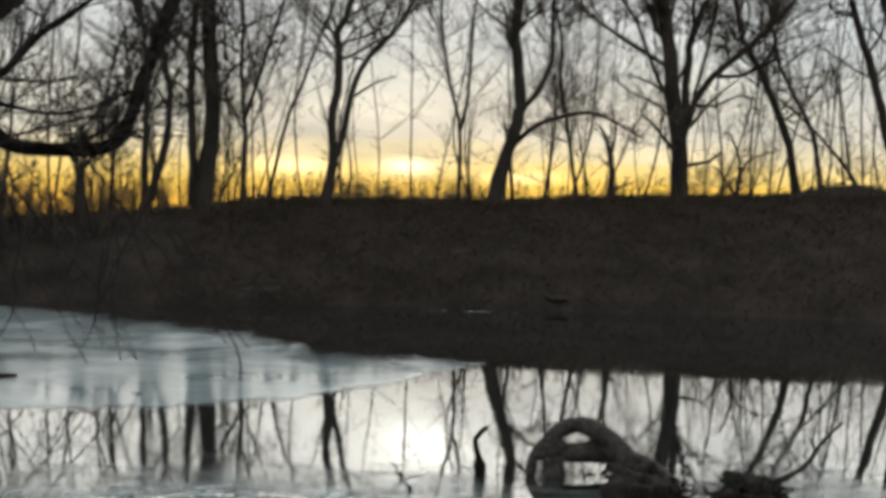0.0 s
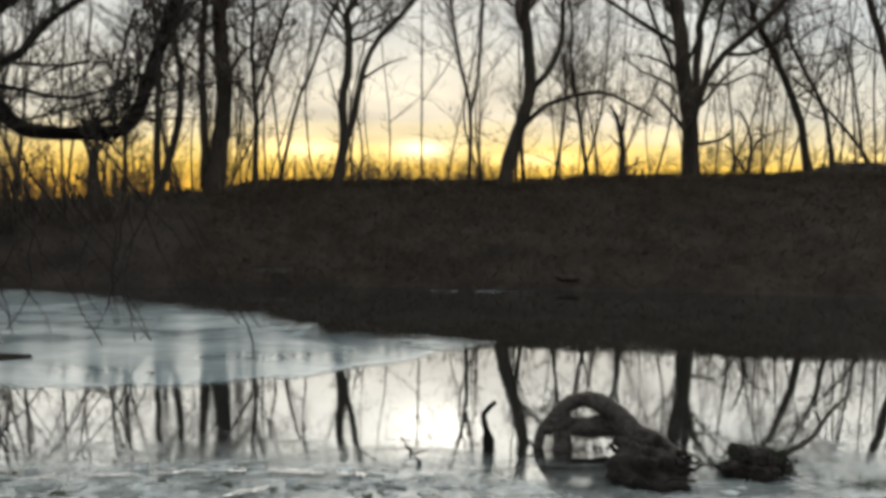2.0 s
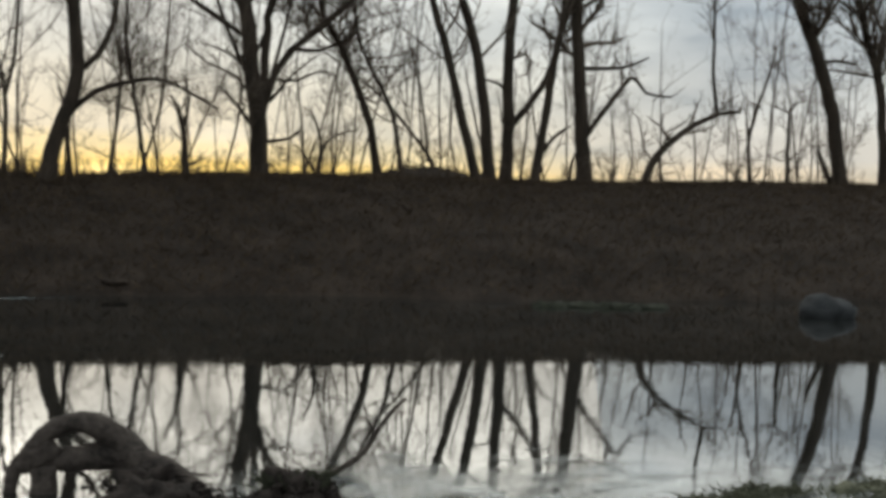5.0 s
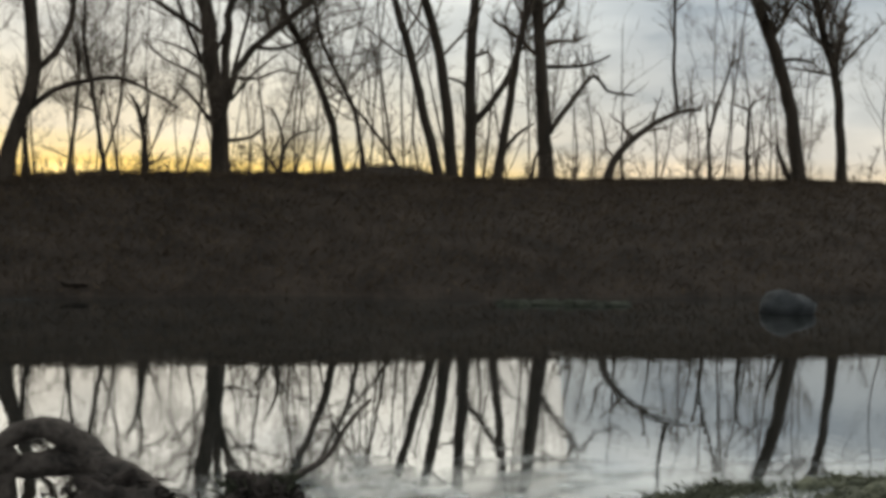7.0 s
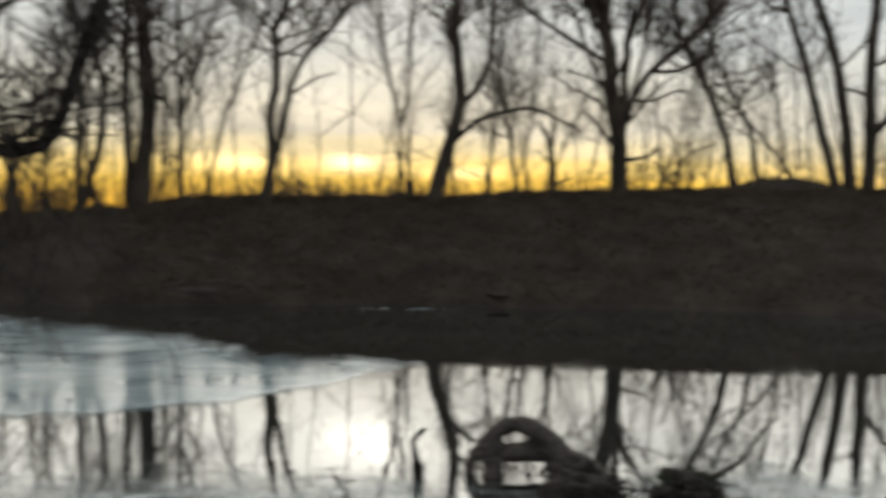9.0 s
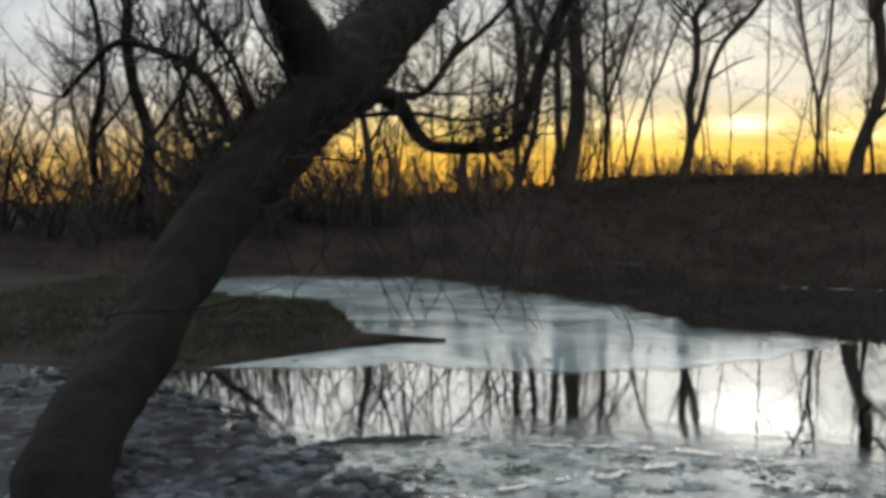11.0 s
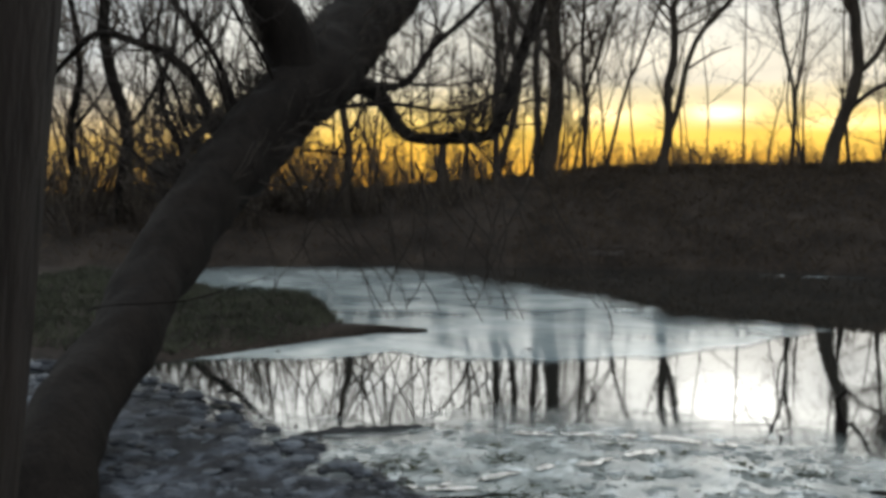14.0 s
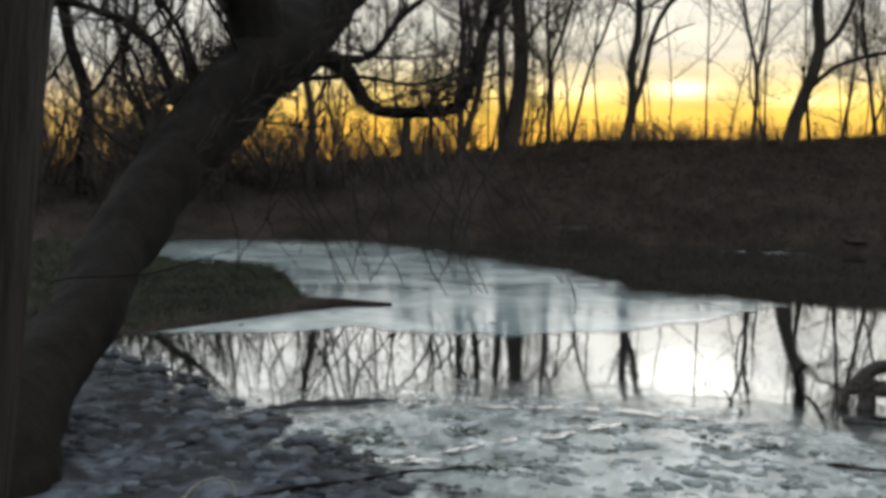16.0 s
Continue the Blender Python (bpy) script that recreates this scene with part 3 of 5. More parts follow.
def tree(label, base, stems, seed, dense=1.0, mat=None):
    rng = random.Random(seed)
    root = tagged(new("bare_tree"), label, "tree")
    root.location = base
    twigs = Shape()
    for n, (r, tall, pts) in enumerate(stems):
        dy, depth, way = 0.0, [], rng.uniform(-0.35, 0.35)
        for x, z in pts:
            depth.append(Vector((x, way * (abs(x - pts[0][0]) + 0.25 * abs(z - pts[0][1])) if n else 0.0, z)))
        if n == 0:
            depth.insert(0, Vector((pts[0][0], 0, min(pts[0][1], ground_z(base[0], base[1]) - base[2]) - 0.3)))
        if tall:
            # the stem goes on above with the same lean, straightening
            d = (depth[-1] - depth[-2]).normalized()
            more = max(2.2, 42 * r)
            for k in (1, 2, 3):
                d = (d + Vector((rng.gauss(0, 0.16), rng.gauss(0, 0.16), 0.2))).normalized()
                depth.append(depth[-1] + d * more / 3)
        path = line(depth, 0.22)
        m = len(path) - 1
        end = 0.22 if tall else 0.35
        radii = [r * (0.95 if n == 0 else 0.84) * ((1 - s) + end * s) * (1 + 0.10 * noise.noise(path[i] * 5 + Vector((seed, 0, 0)))) for i, s in ((i, i / m) for i in range(m + 1))]
        if n == 0:
            for i, p in enumerate(path):
                radii[i] *= 1 + 0.28 * math.exp(-max(0, p.z) * 6)
            radii[-1] *= 0.6
        wob = [p + Vector((noise.noise(p * 3 + Vector((seed, 1, 2))), noise.noise(p * 3 + Vector((5, seed, 2))), 0)) * min(0.03, r * 0.4) for p in path]
        s = Shape()
        s.tube(wob, radii, 9 if r > 0.06 else 6)
        part("trunk" if n == 0 else "limb", s, mat or BARK, root)
        grow(twigs, wob[max(1, m // 8):], r * 0.8, 3, dense, rng)
    if twigs.f:
        tagged(part("crown", twigs, TWIG, root), kind="stuff")
    return root


tree("leafless tree with twin dark trunks on the bank", (-3.67, 17.5, 1.22), [(0.165, 1, [(0.0, 0.0), (0.15, 1.19), (0.14, 1.99), (0.07, 3.02)]),
     (0.092, 1, [(-0.15, 0.02), (-0.18, 1.98), (-0.14, 3.02)]),
     (0.046, 0, [(0.15, 1.67), (0.46, 2.22), (1.0, 2.59)]),
     (0.041, 1, [(0.12, 1.94), (-0.27, 2.39), (-0.63, 2.83)])], 1, 1.4)
tree("crooked leafless tree on the far bank", (-4.55, 17.5, 1.20), [(0.078, 1, [(0.0, 0.0), (0.29, 1.01), (0.35, 1.81), (0.23, 2.49), (0.34, 2.94)])], 2, 1.1)
tree("slender leafless tree with a forked top", (-3.00, 17.5, 1.25), [(0.060, 1, [(0.0, 0.0), (0.01, 1.17), (-0.06, 2.09), (-0.04, 3.0)]),
     (0.041, 1, [(0.02, 1.42), (0.21, 1.97), (0.45, 2.65)])], 3, 1.4)
tree("thin leaning leafless tree", (-2.61, 17.5, 1.33), [(0.041, 1, [(0.0, 0.0), (0.27, 1.23), (0.56, 1.97), (0.88, 2.86)])], 4, 1.0)
tree("leafless tree forking low into two tall stems", (-1.68, 17.5, 1.35), [(0.092, 1, [(0.0, 0.0), (0.11, 0.58), (0.07, 1.22), (0.18, 2.02), (0.14, 2.69), (0.26, 2.93)]),
     (0.068, 1, [(0.12, 0.62), (0.26, 1.1), (0.4, 1.85), (0.67, 2.39), (1.15, 2.95)]),
     (0.028, 0, [(0.43, 1.69), (0.75, 1.91), (1.11, 2.04)]),
     (0.032, 1, [(0.14, 2.66), (-0.18, 2.92)])], 5, 1.1)
tree("tall thin tree splitting into two stems", (0.48, 18.5, 1.34), [(0.044, 1, [(0.0, 0.0), (0.01, 1.21), (-0.17, 1.99), (-0.31, 2.76), (-0.35, 3.14)]),
     (0.039, 1, [(0.01, 1.24), (0.13, 1.86), (0.18, 2.64), (0.2, 3.15)])], 6, 1.2)
tree("thin straight leafless sapling", (0.68, 18.5, 1.36), [(0.029, 0, [(0.0, 0.0), (-0.03, 0.83), (-0.03, 1.6)])], 7, 0.8)
tree("leaning leafless tree with a long arching limb", (1.05, 18.3, 1.31), [(0.130, 1, [(0.0, 0.0), (0.22, 0.92), (0.4, 1.44), (0.42, 2.02), (0.33, 2.78), (0.34, 3.15)]),
     (0.063, 1, [(0.43, 1.67), (0.74, 1.96), (0.95, 2.47), (0.97, 2.89)]),
     (0.058, 0, [(0.33, 1.05), (0.69, 1.38), (1.14, 1.55), (1.65, 1.63), (2.05, 1.47), (2.5, 1.23)])], 8, 1.5)
tree("short thin tree beside a leaning trunk", (1.43, 18.6, 1.38), [(0.049, 0, [(0.0, 0.0), (-0.07, 0.74), (-0.19, 1.41)])], 9, 0.9)
tree("slender leafless tree on the bank crest", (2.01, 19.0, 1.46), [(0.040, 0, [(0.0, 0.0), (0.11, 0.88), (0.16, 1.62), (0.11, 2.34)])], 10, 1.3)
tree("slender curved leafless tree", (2.58, 19.0, 1.48), [(0.045, 1, [(0.0, 0.0), (-0.15, 0.87), (-0.25, 1.56), (-0.35, 2.14), (-0.34, 2.73)])], 11, 1.5)
tree("thin bent bare sapling on the bank", (2.80, 19.2, 1.48), [(0.030, 0, [(0.0, 0.0), (-0.14, 0.95), (-0.28, 1.47)])], 12, 0.9)
tree("leafless tree with a broken top", (3.20, 19.0, 1.49), [(0.085, 0, [(0.0, 0.0), (-0.06, 0.81), (-0.24, 1.27)]),
     (0.040, 0, [(-0.04, 0.77), (0.02, 1.17), (-0.03, 1.56)])], 13, 1.4)
tree("large spreading leafless oak with thick limbs", (4.57, 19.8, 1.49), [(0.176, 1, [(0.0, 0.0), (-0.04, 1.0), (-0.11, 1.44), (-0.19, 1.9), (-0.24, 2.58), (-0.37, 3.27)]),
     (0.088, 1, [(0.02, 1.09), (0.08, 1.34), (0.24, 1.84), (0.5, 2.26), (0.91, 2.61), (1.5, 3.17)]),
     (0.105, 1, [(0.0, 1.25), (0.04, 1.6), (0.05, 2.06), (0.09, 2.59), (0.16, 3.08)]),
     (0.052, 0, [(-0.15, 0.93), (-0.47, 1.34), (-0.73, 1.58)]),
     (0.052, 1, [(-0.23, 2.38), (-0.7, 2.72), (-1.19, 3.05)]),
     (0.047, 0, [(0.11, 0.65), (0.56, 0.74), (0.76, 0.92)]),
     (0.052, 0, [(0.56, 2.3), (0.98, 2.28), (1.58, 2.6)]),
     (0.052, 1, [(-0.11, 1.44), (-0.4, 2.15), (-0.67, 2.86), (-0.81, 3.26)]),
     (0.047, 1, [(0.05, 1.19), (0.28, 2.17), (0.48, 2.99)]),
     (0.042, 0, [(0.15, 1.35), (0.58, 1.87), (1.03, 2.23)]),
     (0.042, 0, [(-0.2, 1.85), (-0.57, 2.15), (-0.98, 2.29)]),
     (0.04, 1, [(-0.2, 1.95), (0.02, 2.5), (0.12, 3.1)]),
     (0.038, 0, [(0.2, 1.75), (0.62, 1.75), (1.05, 1.95), (1.35, 1.9)]),
     (0.036, 0, [(-0.1, 1.3), (-0.45, 1.75), (-0.95, 1.95), (-1.25, 2.2)])], 14, 1.6)
tree("leaning leafless tree curving over", (7.12, 21.0, 1.72), [(0.094, 1, [(0.0, 0.0), (-0.25, 1.09), (-0.63, 1.96), (-1.02, 2.69), (-1.23, 3.16)])], 15, 1.3)
tree("arching bare shrub with several stems", (5.53, 19.5, 1.55), [(0.051, 0, [(0.0, 0.0), (0.04, 0.67), (-0.15, 1.18)]),
     (0.036, 0, [(0.03, 0.27), (0.15, 0.62), (0.4, 0.78), (0.79, 0.89)]),
     (0.031, 0, [(-0.02, 0.06), (-0.31, 0.46), (-0.46, 0.56)])], 16, 1.5)
tree("thin straight leafless sapling", (5.29, 19.5, 1.53), [(0.031, 0, [(0.0, 0.0), (-0.07, 0.97), (-0.17, 1.71), (-0.17, 2.31)])], 17, 1.1)
tree("slender leaning leafless tree on the mound", (7.58, 21.0, 1.84), [(0.055, 1, [(0.0, 0.0), (-0.17, 0.98), (-0.56, 1.71), (-0.88, 2.29), (-1.03, 2.95)])], 18, 1.1)
tree("pair of thin crossing leafless stems", (8.24, 21.0, 1.95), [(0.044, 0, [(0.0, 0.0), (-0.52, 0.66), (-1.12, 1.22), (-1.67, 1.67)]),
     (0.039, 0, [(-0.08, 0.02), (-0.13, 0.37), (-0.38, 1.62), (-0.68, 2.42)])], 19, 1.2)
tree("tall leafless tree leaning outwards", (8.76, 20.0, 1.65), [(0.108, 1, [(0.0, 0.0), (-0.32, 1.07), (-0.68, 2.33), (-1.02, 3.31)])], 20, 0.6)
tree("tall dark leafless tree in a clump", (9.02, 20.0, 1.66), [(0.132, 1, [(0.0, 0.0), (-0.15, 1.38), (-0.38, 2.51), (-0.68, 3.34)])], 21, 0.6)
tree("tall leafless tree with a rising limb", (9.52, 20.3, 1.61), [(0.142, 1, [(0.0, 0.0), (0.01, 1.11), (-0.04, 2.21), (0.02, 3.53)]),
     (0.088, 1, [(0.06, 1.11), (0.64, 1.74), (1.03, 2.37), (1.25, 3.22)]),
     (0.054, 0, [(-0.02, 1.68), (-0.2, 1.9), (-0.6, 1.99)])], 22, 0.6)
tree("tall leaning tree with a low side limb", (9.98, 20.0, 1.59), [(0.106, 1, [(0.0, 0.0), (0.14, 1.01), (0.3, 2.12), (0.51, 3.18)]),
     (0.060, 0, [(0.18, 0.66), (0.45, 0.98), (0.8, 1.19)])], 23, 0.65)
tree("dark straight leafless tree with wide limbs", (11.09, 20.0, 1.65), [(0.165, 1, [(0.0, 0.0), (-0.15, 1.36), (-0.24, 2.48), (-0.34, 3.57)]),
     (0.073, 0, [(0.01, 0.96), (0.53, 1.56), (1.2, 2.21), (1.57, 1.93), (2.31, 1.9)]),
     (0.060, 0, [(-0.18, 2.25), (0.67, 2.32), (1.18, 2.55)]),
     (0.053, 0, [(-0.34, -0.09), (-0.3, 0.39), (-0.09, 0.84)])], 24, 0.85)
tree("bowed leafless tree with a stem rising from its bend", (11.82, 19.0, 1.60), [(0.102, 0, [(0.0, 0.0), (0.26, 0.62), (0.93, 1.16), (1.62, 1.5), (2.17, 1.58)]),
     (0.050, 1, [(1.62, 1.49), (1.54, 2.09), (1.53, 3.13), (1.54, 3.73)])], 25, 0.8)
tree("small forked leafless tree", (15.04, 20.0, 1.75), [(0.066, 0, [(0.0, 0.0), (-0.06, 0.95), (-0.16, 1.54)]),
     (0.053, 0, [(-0.06, 0.95), (0.12, 1.67), (0.35, 2.26), (0.52, 2.83)])], 26, 1.36)
tree("small crooked leafless tree", (16.03, 20.0, 1.71), [(0.066, 0, [(0.0, 0.0), (-0.02, 0.8), (-0.0, 1.69), (0.3, 1.9)])], 27, 1.36)
tree("dark leafless tree with a short broken side limb", (16.58, 19.0, 1.78), [(0.170, 1, [(0.0, 0.0), (-0.31, 1.5), (-0.77, 2.65), (-1.33, 3.74)]),
     (0.088, 0, [(-0.26, 0.07), (-0.58, 0.48), (-0.8, 0.82)]),
     (0.056, 0, [(-0.68, 2.52), (-0.13, 2.62), (0.53, 2.59)])], 28, 1.36)
tree("tall dark leafless tree at the pond's end", (17.75, 19.0, 1.76), [(0.125, 1, [(0.0, 0.0), (-0.23, 2.0), (-0.68, 3.15), (-0.98, 3.91)]),
     (0.062, 0, [(-0.15, 1.28), (-0.45, 2.21), (-0.74, 3.24)])], 29, 1.36)
tree("thin straight leafless sapling", (13.51, 21.0, 1.74), [(0.043, 0, [(0.0, 0.0), (-0.05, 0.92), (-0.04, 1.52)])], 30, 0.85)
tree("thin straight leafless sapling", (14.39, 21.0, 1.72), [(0.035, 0, [(0.0, 0.0), (-0.05, 0.86), (-0.14, 1.46)])], 31, 0.85)
tree("thin straight leafless sapling", (12.34, 21.0, 1.70), [(0.035, 0, [(0.0, 0.0), (0.0, 0.78), (-0.08, 1.25)])], 32, 0.85)
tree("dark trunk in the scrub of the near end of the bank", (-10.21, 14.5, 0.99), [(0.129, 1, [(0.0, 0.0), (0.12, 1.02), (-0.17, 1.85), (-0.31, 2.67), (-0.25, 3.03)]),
     (0.060, 1, [(0.09, 0.93), (0.6, 1.57), (1.02, 2.29), (1.13, 3.01)])], 33, 0.8, mat=BARK_DARK)
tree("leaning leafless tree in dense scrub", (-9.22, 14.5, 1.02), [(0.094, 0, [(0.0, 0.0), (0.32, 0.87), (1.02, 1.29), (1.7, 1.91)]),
     (0.043, 1, [(0.21, 0.74), (-0.08, 1.55), (-0.17, 2.45), (-0.06, 2.98)])], 34, 0.9, mat=BARK_DARK)
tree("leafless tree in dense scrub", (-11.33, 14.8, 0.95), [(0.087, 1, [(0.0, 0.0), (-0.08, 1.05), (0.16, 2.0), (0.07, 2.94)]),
     (0.044, 0, [(0.0, 1.05), (0.48, 1.72), (0.65, 2.37)])], 35, 0.9, mat=BARK_DARK)
tree("dark leafless tree standing in scrub", (-6.55, 15.2, 1.06), [(0.081, 1, [(0.0, 0.0), (0.05, 0.73), (-0.11, 1.64), (-0.01, 2.62)]),
     (0.040, 0, [(0.03, 0.82), (0.38, 1.37), (0.56, 2.08)])], 36, 0.9)
tree("dark stubby trunk with short limbs", (-5.27, 16.5, 1.04), [(0.135, 0, [(0.0, 0.0), (-0.03, 0.58), (0.05, 0.91)]),
     (0.043, 0, [(-0.02, 0.63), (-0.21, 1.01)]),
     (0.039, 0, [(-0.01, 0.67), (0.21, 1.01)])], 37, 1.4)
tree("slender leafless tree behind the overhanging branch", (-4.46, 17.0, 1.12), [(0.070, 1, [(0.0, 0.0), (0.01, 1.19), (0.03, 2.15), (-0.09, 3.1)])], 38, 1.1)
tree("slender leafless tree behind the overhanging branch", (-4.97, 17.0, 1.08), [(0.045, 0, [(0.0, 0.0), (0.01, 0.93), (0.08, 1.71), (0.01, 2.58)])], 39, 1.1)


# ---- the leaning tree over the water, with its bent low branch ----
def leaning_tree():
    rng = random.Random(77)
    root = tagged(new("leaning_tree"), "thick dark leaning tree overhanging the pond, bare", "tree")
    root.location = (-3.6, 3.2, 0.0)
    o = Vector(root.location)
    twigs = Shape()

    def limb(name, pts, radii, sides=10, twig=2.0, label="", start=0.15):
        """radii: the radius at even steps from foot to tip."""
        path = [p - o for p in line(pts, 0.09)]
        m = len(path) - 1
        s = Shape()
        first = [lerp(i / m * (len(radii) - 1), list(enumerate(radii))) for i in range(m + 1)]
        s.tube(path, first, sides)
        # knots, ridges and hollows in the bark
        for i in range(m + 1):
            for k in range(sides):
                v, c = s.v[i * sides + k], path[i]
                lump = 0.16 * noise.noise(v * 2.3) + 0.10 * noise.noise(Vector((v.x * 9, v.y * 5, v.z * 3))) + 0.05 * noise.noise(v * 21)
                s.v[i * sides + k] = c + (v - c) * (1 + lump)
        part(name, s, BARK_DARK, root, label)
        if twig:
            grow(twigs, path[int(m * start):], min(radii[0], 0.05), 3, twig, rng)

    limb("trunk", [(-3.56, 3.05, -0.3), (-3.62, 3.23, 0.0), (-3.85, 3.73, 0.27), (-4.12, 4.74, 0.55), (-4.40, 5.88, 1.03), (-4.40, 7.1, 1.72), (-4.18, 8.15, 2.40),
                   (-4.29, 9.47, 2.95), (-4.33, 11.01, 3.60), (-4.0, 12.5, 4.65), (-3.5, 13.5, 5.9)], [0.26, 0.22, 0.24, 0.27, 0.31, 0.36, 0.37, 0.34, 0.33, 0.28, 0.2], 28, 1.2, start=0.42)
    limb("limb", [(-4.18, 7.9, 2.25), (-4.33, 7.93, 2.75), (-4.50, 7.8, 3.15), (-4.66, 7.69, 3.55), (-4.9, 7.6, 4.4)], [0.27, 0.24, 0.19, 0.15, 0.10], 18, 0.8)
    limb("bent_branch", [(-4.05, 8.0, 2.4), (-3.9, 9.0, 2.34), (-3.86, 9.72, 1.99), (-3.80, 10.15, 1.87), (-3.46, 10.44, 1.86), (-3.07, 10.55, 1.91), (-2.95, 10.71, 2.13),
                         (-2.86, 10.88, 2.55), (-2.69, 11.1, 3.2), (-2.55, 11.18, 3.59), (-2.3, 11.4, 4.4)], [0.12, 0.09, 0.072, 0.068, 0.072, 0.068, 0.045], 12, 1.5, "low branch bent like an elbow")
    limb("limb", [(-4.42, 6.9, 1.6), (-4.8, 7.21, 2.15), (-4.95, 7.27, 2.39), (-5.2, 7.33, 2.57), (-5.54, 7.35, 2.71), (-5.94, 7.36, 2.79), (-6.24, 7.36, 2.58), (-6.5, 7.3, 2.3)], [0.05, 0.045, 0.04, 0.032, 0.022], 9, 1.7)
    limb("limb", [(-3.95, 8.3, 2.4), (-3.66, 9.19, 2.4), (-3.46, 9.71, 2.83), (-3.15, 10.14, 3.22), (-2.9, 10.4, 3.6)], [0.045, 0.036, 0.018], 8, 1.5)
    limb("limb", [(-4.1, 7.6, 2.1), (-3.7, 8.9, 2.2), (-3.2, 9.6, 2.15), (-2.7, 10.0, 2.4)], [0.03, 0.022, 0.010], 7, 1.2)
    limb("limb", [(-4.42, 6.3, 1.25), (-4.85, 6.9, 1.75), (-5.1, 7.0, 2.2), (-5.0, 7.1, 2.7)], [0.04, 0.028, 0.014], 8, 2.0)
    limb("limb", [(-4.42, 7.1, 1.7), (-4.95, 7.7, 2.0), (-5.6, 8.0, 2.1)], [0.05, 0.03, 0.015], 7, 1.6)
    limb("limb", [(-4.5, 7.3, 1.95), (-4.85, 7.5, 2.6), (-5.3, 7.6, 3.1), (-5.5, 7.7, 3.6)], [0.034, 0.026, 0.014], 7, 2.0)
    for pts, r in (([(-4.45, 6.9, 1.6), (-5.07, 7.4, 1.91), (-5.25, 7.5, 2.3), (-5.5, 7.5, 2.68), (-5.6, 7.5, 3.1)], 0.042),
                   ([(-4.45, 7.2, 1.8), (-4.69, 7.4, 2.16), (-4.79, 7.4, 2.45), (-5.0, 7.4, 2.8), (-5.1, 7.4, 3.2)], 0.038),
                   ([(-4.25, 7.6, 2.2), (-4.4, 7.5, 2.6), (-4.57, 7.4, 2.9), (-4.7, 7.3, 3.4)], 0.034),
                   ([(-4.5, 6.6, 1.4), (-5.2, 7.0, 1.6), (-5.65, 7.2, 1.9), (-6.0, 7.2, 2.3)], 0.034),
                   ([(-4.42, 7.0, 1.55), (-4.1, 7.6, 1.75), (-3.75, 8.0, 1.72), (-3.5, 8.3, 1.9)], 0.022)):
        limb("limb", pts, [0.65 * r, 0.45 * r, 0.25 * r], 7, 2.4)
    # short shoots standing off the trunk like a ragged sleeve
    sleeve, spine = Shape(), [p - o for p in line([(-4.40, 6.4, 1.32), (-4.40, 7.1, 1.72), (-4.18, 8.15, 2.40), (-4.29, 9.47, 2.95), (-4.33, 11.0, 3.60)], 0.04)]
    for _ in range(520):
        c = rng.choice(spine)
        a = rng.gauss(0.35, 0.45) if rng.random() < 0.35 else math.pi + rng.gauss(-0.35, 0.45)
        d = Vector((math.cos(a), abs(math.sin(a)), rng.uniform(-0.1, 0.9))).normalized()
        p, pts = c + d * 0.24, []
        long = rng.uniform(0.15, 0.5)
        for _ in range(4):
            pts.append(p)
            d = (d + Vector((rng.gauss(0, 0.3), rng.gauss(0, 0.3), rng.gauss(0.05, 0.3)))).normalized()
            p = p + d * long / 3
        sleeve.spike(pts, [0.011, 0.009, 0.006, 0.004])
        grow(sleeve, pts, 0.008, 1, 0.8, rng)
    for _ in range(260):
        # longer, tangled shoots on the bank side of the trunk
        c = rng.choice(spine[:len(spine) // 2])
        d = Vector((-0.8, rng.uniform(0.0, 0.6), rng.uniform(-0.3, 0.9))).normalized()
        p, pts = c + d * 0.26, []
        long = rng.uniform(0.25, 0.7)
        for _ in range(5):
            pts.append(p)
            d = (d + Vector((rng.gauss(0, 0.35), rng.gauss(0, 0.3), rng.gauss(0.05, 0.35)))).normalized()
            p = p + d * long / 4
        sleeve.spike(pts, [0.012, 0.010, 0.008, 0.006, 0.004])
        grow(sleeve, pts, 0.009, 2, 0.9, rng)
    tagged(part("shoot_sleeve", sleeve, TWIG_DARK, root), kind="stuff")
    droop = Shape()
    # thin drooping twigs that reach down over the ice
    for k in range(24):
        x, y = -4.9 + 0.125 * k + rng.gauss(0, 0.06), rng.uniform(8.4, 9.4)
        z, low = rng.uniform(1.2, 2.0), rng.uniform(0.03, 0.4)
        pts, way = [Vector((x, y, z)) - o], rng.gauss(0.10, 0.18)
        for _ in range(9):
            way = 0.8 * way + rng.gauss(0.02, 0.26)
            pts.append(pts[-1] + Vector((way, rng.gauss(0, 0.05), -1)) * (z - low) / 9)
        droop.tube(pts, [0.0125 - 0.0007 * i for i in range(10)], 4, False)
        grow(droop, pts[3:], 0.008, 1, 0.3, rng)
    tagged(part("twig_spray", droop, TWIG_DARK, root), kind="stuff")
    limb("limb", [(-4.25, 4.6, 0.78), (-4.0, 4.3, 0.86), (-3.73, 4.1, 0.92), (-3.33, 4.16, 0.95), (-3.09, 4.22, 1.02), (-2.85, 4.3, 1.10)], [0.008, 0.006, 0.003], 6, 0)
    tagged(part("crown", twigs, TWIG_DARK, root), kind="stuff")
    return root


leaning_tree()


